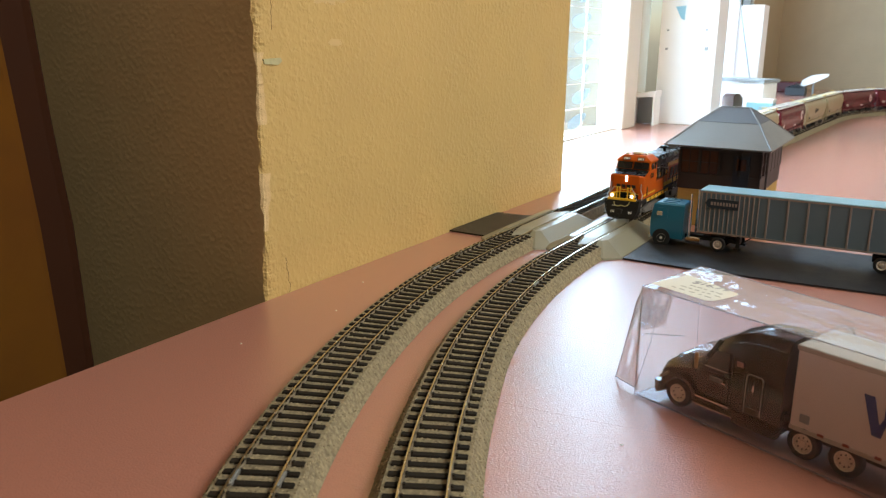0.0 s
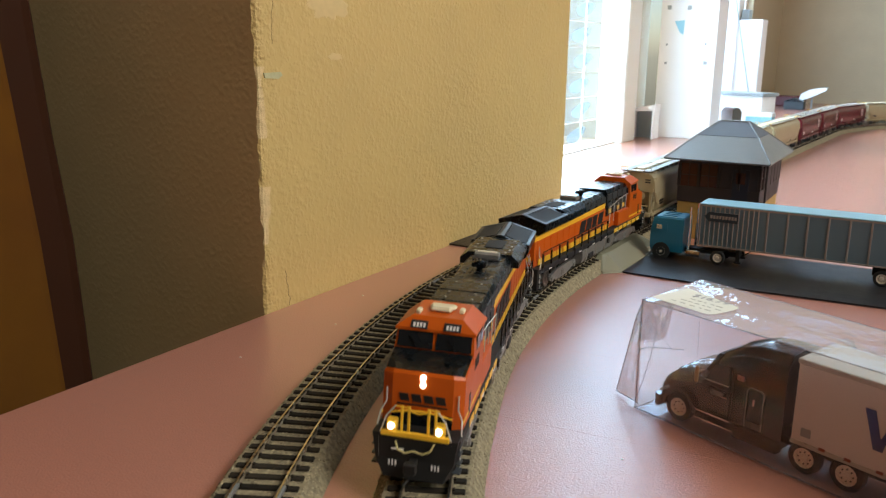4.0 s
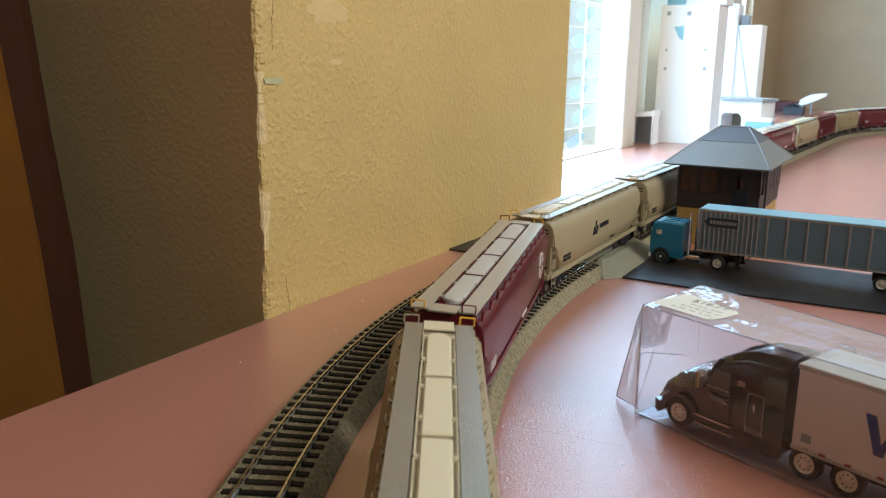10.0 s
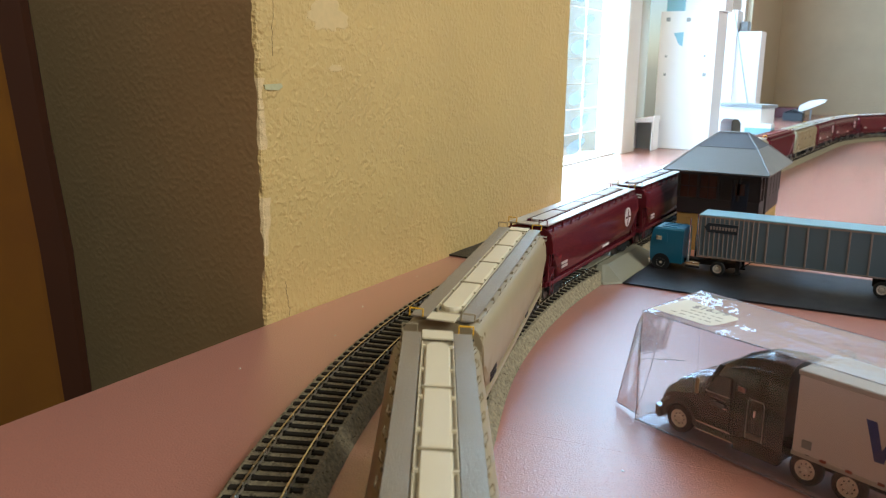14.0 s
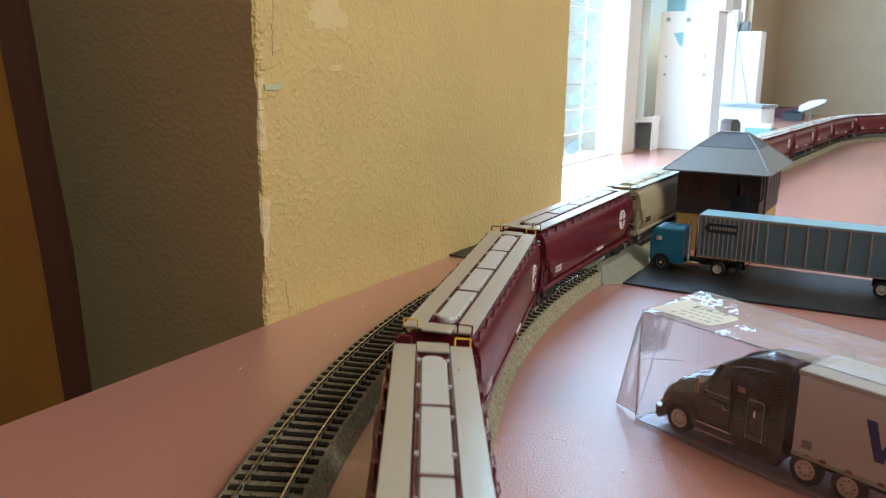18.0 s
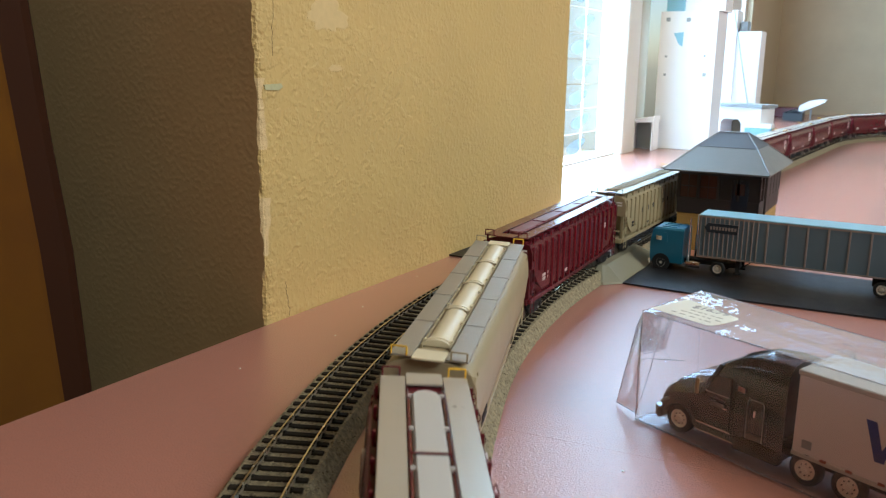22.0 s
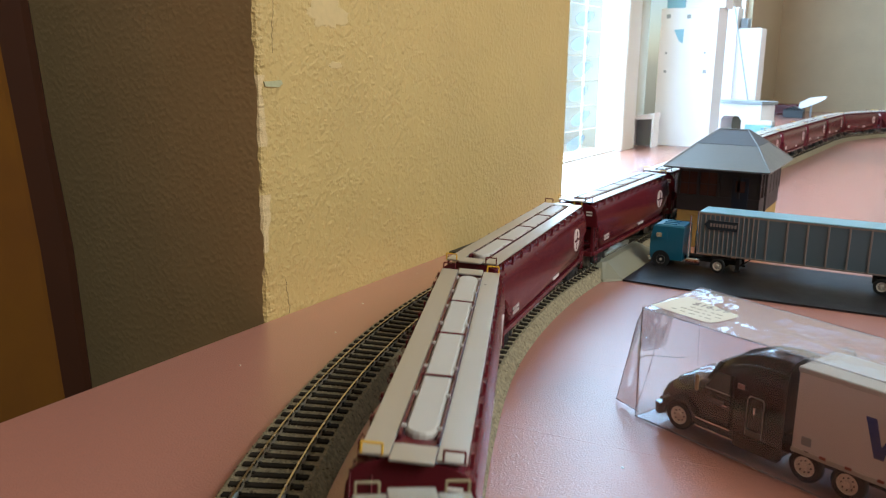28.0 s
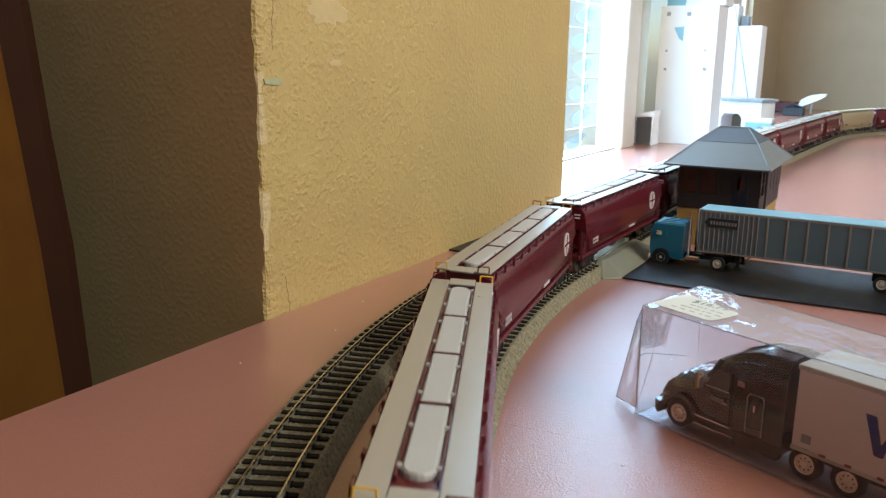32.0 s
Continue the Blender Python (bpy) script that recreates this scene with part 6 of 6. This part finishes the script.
    part("top_rail", s, LIDGREY, v)
    s = Shape()
    s.box(52, 238, 0.2, 28.8, 11.2, 13.0, 0.2)
    part("bottom_rail", s, LIDGREY, v)
    s = Shape()
    for x in (64, 74, 86, 98):
        s.box(x, x + 2.4, -0.1, 0.5, 12.6, 13.6)
    part("marker_light", s, mat("dull red marker", (0.25, 0.05, 0.03), 0.5), v)
    s = Shape()
    s.box(56, 60, 0.2, 0.8, 15.5, 19, 0.1)
    part("side_placard", s, CARDGREY, v)
    s = Shape()
    for a, b, c, d in ((79, 82.8, 83.6, 87.0), (90.4, 87.2, 83.6, 87.0), (90.4, 93.8, 97.2, 93.8), (102.6, 98.8, 93.8, 97.2)):
        s.rings([[(a, q, 36), (b, q, 36), (d, q, 21), (c, q, 21)] for q in (0.25, 0.62)])
    part("blue_letter", s, BLUEINK, v, "bold blue stroke of a cut-off letter")
    s = Shape()
    s.box(196, 232, 6, 23, 5, 12, 0.3)
    part("rear_bogie", s, FRAME, v)
    for x in (204, 221):
        for yy in (2.2, 26.8):
            road_wheel(v, x, yy, 6.0, 3.8, -1 if yy < 14 else 1)


def sheet(s, a, b, c, d, n=10, wave=0.0, seed=0.0, crinkle=0.0):
    """A thin, slightly buckled plastic sheet between four corners."""
    a, b, c, d = map(Vector, (a, b, c, d))
    nrm = (b - a).cross(d - a).normalized()
    rows = []
    for j in range(n + 1):
        v = j / n
        row = []
        for i in range(n + 1):
            u = i / n
            p = (a * (1 - u) + b * u) * (1 - v) + (d * (1 - u) + c * u) * v
            k = wave * math.sin(math.pi * u) * math.sin(math.pi * v) * (noise.noise((u * 3 + seed, v * 2, seed)) + 0.2)
            k += wave * 0.4 * noise.noise((u * 7 + seed, v * 5, 4 + seed)) * math.sin(math.pi * u) * math.sin(math.pi * v)
            if crinkle:
                # sharp, scattered creases
                patch = max(0.0, noise.noise((p.x * 0.022 + seed, p.y * 0.03, seed + 2)) - 0.08) * 2.5
                k += crinkle * patch * (abs(noise.noise((p.x * 0.16, p.y * 0.22 + p.z * 0.2, seed))) * 2 - 0.5) * math.sin(math.pi * u) * math.sin(math.pi * v)
            row.append(tuple(p + nrm * k))
        rows.append(row)
    s.rings(rows, caps=(False, False), closed=False)


def plastic_box():
    """Clear box round the truck: x back along the truck, y across; the near end is torn open, with flaps out."""
    t = thing("plastic_box", "crumpled clear plastic box with a paper price label", "plastic box", at=mm(-101, 351, 0.4, -22.5))
    l, w, h = 285.0, 47.0, 53.5
    walls = {
        "bottom": ((0, 0, 0.2), (l, 0, 0.2), (l, w, 0.2), (0, w, 0.2), 0.5),
        "front_panel": ((0, 0, 0.2), (l, 0, 0.2), (l, 0, h), (0, 0, h), 1.6),
        "back_panel": ((0, w, 0.2), (l, w, 0.2), (l, w, h), (0, w, h), 1.6),
        "top_panel": ((0, 0, h), (l, 0, h), (l, w, h - 2), (-4, w + 2, h + 0.8), 3.0),
        "end_panel": ((0, 0, 0.2), (0, w, 0.2), (-4, w + 2, h + 0.8), (0, 0, h), 1.5),
        "far_end_panel": ((l, 0, 0.2), (l, w, 0.2), (l, w, h), (l, 0, h), 1.0),
        "side_flap": ((0, 2, 2), (-18.3, 7.6, 0.6), (-5.5, 3.5, h - 9), (0, 0.5, h), 1.2),
        "tuck_flap": ((-0.3, 1, h - 1), (-0.3, w * 0.55, h), (-3, w * 0.5, h - 24), (-3, 5, h - 22), 2.0),
    }
    for i, (name, (a, b, c, d, wave)) in enumerate(walls.items()):
        s = Shape()
        sheet(s, a, b, c, d, 64 if name == "top_panel" else 40, wave, i * 3.1, {"top_panel": 3.2, "front_panel": 1.2}.get(name, 0.8))
        ob = part(name, s, FILMTOP if name == "top_panel" else FILM, t, smooth=True)
        ob.visible_shadow = False
    # folded edges catch the light
    shiny = clear("blister plastic", (0.98, 0.98, 0.98), 0.07, 1.7, bump=0.2, bump_scale=160, thin=True, milk=0.10)
    edge = clear("plastic fold", (0.80, 0.79, 0.80), 0.25, 1.3)
    s = Shape()
    for p, q in (((0, 0, 0.3), (l, 0, 0.3)), ((0, 0, h), (l, 0, h)), ((-4, w + 2, h + 0.8), (l, w, h - 2)), ((0, 0, 0.3), (0, 0, h)), ((0, w, 0.3), (-4, w + 2, h + 0.8)),
                 ((0, 0, h), (-4, w + 2, h + 0.8)), ((0, 0, 0.3), (0, w, 0.3)), ((0, w, 0.3), (l, w, 0.3))):
        s.wire([p, q], 0.28, 5)
    part("folded_edge", s, edge, t)
    s = Shape()
    s.wire([(0, 0.5, h), (-5.5, 3.5, h - 9), (-18.3, 7.6, 0.6), (0, 2, 2)], 0.26, 5)
    s.wire([(-0.3, w * 0.55, h), (-3, w * 0.5, h - 20), (-3, w * 0.4, h - 24), (-3, 7, h - 23), (-3, 4, h - 18)], 0.22, 5)
    part("flap_edge", s, edge, t)
    # rounded tuck flap folded inside the front panel, a tube-like buckle and long creases
    s = Shape()
    s.wire([(0.5, 1, h - 1), (4, 1, h - 3.5), (7.3, 1, h - 8), (8.4, 1, h - 14), (6.2, 1, h - 25), (2.4, 1, h - 40), (-0.6, 1, 4)], 0.22, 5)
    s.wire([(-0.4, 1, 8), (-1.0, 1, 16), (-1.6, 1, 26), (-0.4, 1, 29), (3.5, 1, 31.5), (10, 1, 33), (24, 1, 36.5)], 0.16, 5)
    s.wire([(2.5, 1.2, h - 9), (11, 1.2, h - 15), (19, 1.2, h - 20)], 0.14, 5)
    part("flap_edge", s, edge, t)
    s = Shape()
    s.wire([(3, -0.2, 0.6), (40, -0.5, 1.0), (90, -0.4, 0.9), (150, -0.5, 1.0), (l, -0.3, 0.7)], 0.35, 5)
    part("bottom_fold", s, edge, t)
    # inner blister moulded over the truck's nose
    s = Shape()
    rows = []
    for x, zt, y0, y1 in ((8, 9, 10, 40), (10, 16, 9, 41), (13, 21, 8, 42), (18, 24.5, 7.5, 42.5), (28, 27.5, 7, 43), (35, 30.5, 7, 43)):
        rows.append([(x, y0, 3), (x, y0, zt - 5), (x, y0 + 2, zt - 1.5), (x, y0 + 5, zt), (x, y1 - 5, zt), (x, y1 - 2, zt - 1.5), (x, y1, zt - 5), (x, y1, 3)])
    rng = random.Random(21)
    fine = []
    for a, b in zip(rows, rows[1:]):
        for k in range(3):
            ring = [tuple(p[i] * (1 - k / 3) + q[i] * k / 3 for i in range(3)) for p, q in zip(a, b)]
            dense = []
            for p, q in zip(ring, ring[1:]):
                m = 4 if abs(q[1] - p[1]) > 10 else 2
                dense += [tuple(p[i] * (1 - j / m) + q[i] * j / m for i in range(3)) for j in range(m)]
            fine.append([(x + rng.uniform(-0.7, 0.7), y + rng.uniform(-0.9, 0.9), z + rng.uniform(-1.2, 1.2)) for x, y, z in dense + [ring[-1]]])
    s.rings(fine, caps=(False, False), closed=False)
    ob = part("inner_blister", s, shiny, t, "crinkled clear blister over the truck's nose")
    ob.visible_shadow = False
    s = Shape()
    rows = []
    for x in (73, 75, 77, 79):
        b = 0.8 if x in (73, 79) else -0.4
        rows.append([(x, 8 + b, 3), (x, 7.5 + b, 30), (x, 8 + b, 44), (x, 12, 49 - b), (x, 38, 49 - b), (x, 42 - b, 44), (x, 42 - b, 3)])
    fine = []
    for row in rows:
        dense = []
        for p, q in zip(row, row[1:]):
            m = max(1, int((Vector(q) - Vector(p)).length / 3.5))
            dense += [tuple(p[i] * (1 - j / m) + q[i] * j / m for i in range(3)) for j in range(m)]
        fine.append([(x + rng.uniform(-0.5, 0.5), y + rng.uniform(-0.8, 0.8), z) for x, y, z in dense + [row[-1]]])
    s.rings(fine, caps=(False, False), closed=False)
    ob = part("blister_rib", s, shiny, t)
    ob.visible_shadow = False
    # price label stuck to the top panel, its end rounded
    s = Shape()
    zl = h + 1.6
    end = [(35.9, 20.5), (36.3, 17.5), (36.0, 11.0), (35.2, 5.0), (34.2, 2.6), (32.4, 1.4)]
    plan = [(2.6, 2.4), (18, 1.8), *reversed(end), (34.5, 21.8), (3.6, 28.4)]
    s.rings([[(x, y, z) for x, y in plan] for z in (zl, zl + 0.15)])
    part("price_label", s, PAPER, t, "cream paper price label")
    cu = bpy.data.curves.new("price", "FONT")
    cu.body, cu.size, cu.extrude = "$16.79", 0.0066, 0.00004
    cu.materials.append(mat("faded print", (0.30, 0.28, 0.25), 0.7))
    txt = new("price", cu)
    txt.parent = t
    txt.matrix_basis = pose(0.0125, 0.0185, (zl + 0.22) * 0.001, 0, 0, 4)
    s = Shape()
    rng = random.Random(5)
    for r in range(3):
        x = 11.0 + r * 2
        while x < 31:
            wd = rng.uniform(1.2, 3.2)
            s.box(x, x + wd, 6.0 + r * 4.2, 6.8 + r * 4.2, zl + 0.1, zl + 0.25)
            x += wd + rng.uniform(0.8, 2.5)
    part("label_print", s, mat("faint grey print", (0.50, 0.47, 0.38), 0.7), t)


def card_city():
    """White card buildings in the sunlight of the bay."""
    t = thing("card_tower", "tall stepped white card tower glaring in the sun", "model building", at=mm(0, 0, 0.3))
    s = Shape()
    s.box(-495, -380, 1705, 1790, 0, 278, 0.8)
    part("main_block", s, CARD, t)
    s = Shape()
    s.box(-452, -372, 1725, 1790, 278, 470, 0.8)
    part("upper_block", s, CARD, t)
    s = Shape()
    s.box(-489, -452, 1722, 1780, 278, 400, 0.8)
    part("blue_block", s, CARDBLUE, t, "light blue glazed corner")
    s = Shape()
    s.box(-438, -392, 1950, 2010, 0, 294, 0.8)
    part("side_block", s, CARD, t)
    s = Shape()
    s.box(-392, -339, 1955, 2015, 0, 248, 0.8)
    part("low_block", s, CARD, t)
    s = Shape()
    s.box(-388, -372, 1965, 2000, 248, 270, 0.5)
    part("roof_hut", s, CARDGREY, t)
    for x, z, w in ((-479, 262, 8), (-438, 261, 8), (-479, 189, 4), (-401, 190, 4), (-479, 152, 5), (-399, 153, 7)):
        s = Shape()
        s.box(x - w / 2, x + w / 2, 1704.2, 1705.4, z - w / 2, z + w / 2)
        part("window", s, CARDGREY, t)
    s = Shape()
    s.prism([(-466, 235), (-446, 237), (-447, 208), (-455, 213)], "y", 1704.2, 1705.5)
    part("blue_patch", s, CARDBLUE, t, "pale blue torn patch")
    # small open white box beside the wall
    p = thing("card_portal", "small white card portal with a dark opening", "model building", at=mm(-526, 1638, 0.3))
    s = Shape()
    s.box(0, 4, 0, 40, 0, 58, 0.3)
    part("side_wall", s, CARD, p)
    s = Shape()
    s.box(46, 50, 0, 40, 0, 60, 0.3)
    part("side_wall", s, CARD, p)
    s = Shape()
    s.rings([[(-1, -1, 54), (51, -1, 58), (51, 42, 58), (-1, 42, 54)], [(-1, -1, 60), (51, -1, 70), (51, 42, 70), (-1, 42, 60)]])
    part("roof", s, CARD, p)
    s = Shape()
    s.box(4, 46, 38, 40, 0, 56)
    part("back_wall", s, CARDGREY, p)
    g = thing("card_gate", "white card building with a dark arched gateway and flat grey roof", "model building", at=mm(-401, 1850, 0.3, -25))
    s = Shape()
    s.box(0, 14, 0, 48, 0, 86, 0.5)
    s.box(66, 112, 0, 48, 0, 86, 0.5)
    s.rings([[(14, y, 52), (22, y, 60), (58, y, 60), (66, y, 52), (66, y, 86), (14, y, 86)] for y in (0, 48)])
    part("wall", s, CARD, g)
    s = Shape()
    s.box(-3, 116, -4, 52, 86, 93, 0.6)
    part("roof", s, CARDGREY, g, "flat grey roof")
    # olive sheet whose colour stands in for the shade inside the gateway
    s = Shape()
    s.box(14, 66, 40, 44, 0, 60)
    part("gate_shade", s, mat("olive card", (0.16, 0.15, 0.10), 0.7), g)
    m = thing("thin_mast", "thin grey mast leaning on the white tower", "mast", at=mm(0, 0, 0.3))
    s = Shape()
    s.rod((-340, 1868, 93), (-402, 1952, 296), 1.6, 7, 1.0)
    part("rod", s, CARDGREY, m)
    b = thing("blue_box", "light blue and white box behind the track", "box", at=mm(-325, 1780, 0.3))
    s = Shape()
    s.box(0, 52, 0, 40, 0, 46, 1)
    part("carton", s, CARDBLUE, b)
    s = Shape()
    s.box(-0.5, 52.5, -0.5, 40.5, 46, 54, 1)
    part("lid", s, CARD, b, "white lid")
    c = thing("maroon_box", "dark maroon box by the end wall", "box", at=mm(-490, 3150, 0.3))
    s = Shape()
    s.box(0, 105, 0, 80, 0, 36, 2)
    part("carton", s, MAROON, c)
    d = thing("dark_lump", "small dark model shed by the end wall", "model building", at=mm(-420, 2950, 0.3))
    s = Shape()
    s.box(0, 62, 0, 50, 0, 26, 1)
    part("shed_wall", s, DGREY, d)
    s = Shape()
    s.prism([(-3, 26), (65, 26), (31, 38)], "y", -3, 53)
    part("shed_roof", s, BLACK, d)
    f = thing("white_canopy", "curved white plastic canopy on a thin stand", "model canopy", at=mm(-340, 3000, 0.3))
    s = Shape()
    s.prism([(-40, 28), (-22, 32), (6, 44), (40, 62), (46, 72), (24, 71), (-6, 66), (-34, 50)], "y", -14, 14)
    part("canopy_skin", s, CARD, f)
    s = Shape()
    s.rod((0, 0, 0), (0, 0, 54), 3, 8)
    part("stand", s, CARDGREY, f)


cabover()
van_trailer()
signal_tower()
boxed_semi()
plastic_box()
card_city()

motions()
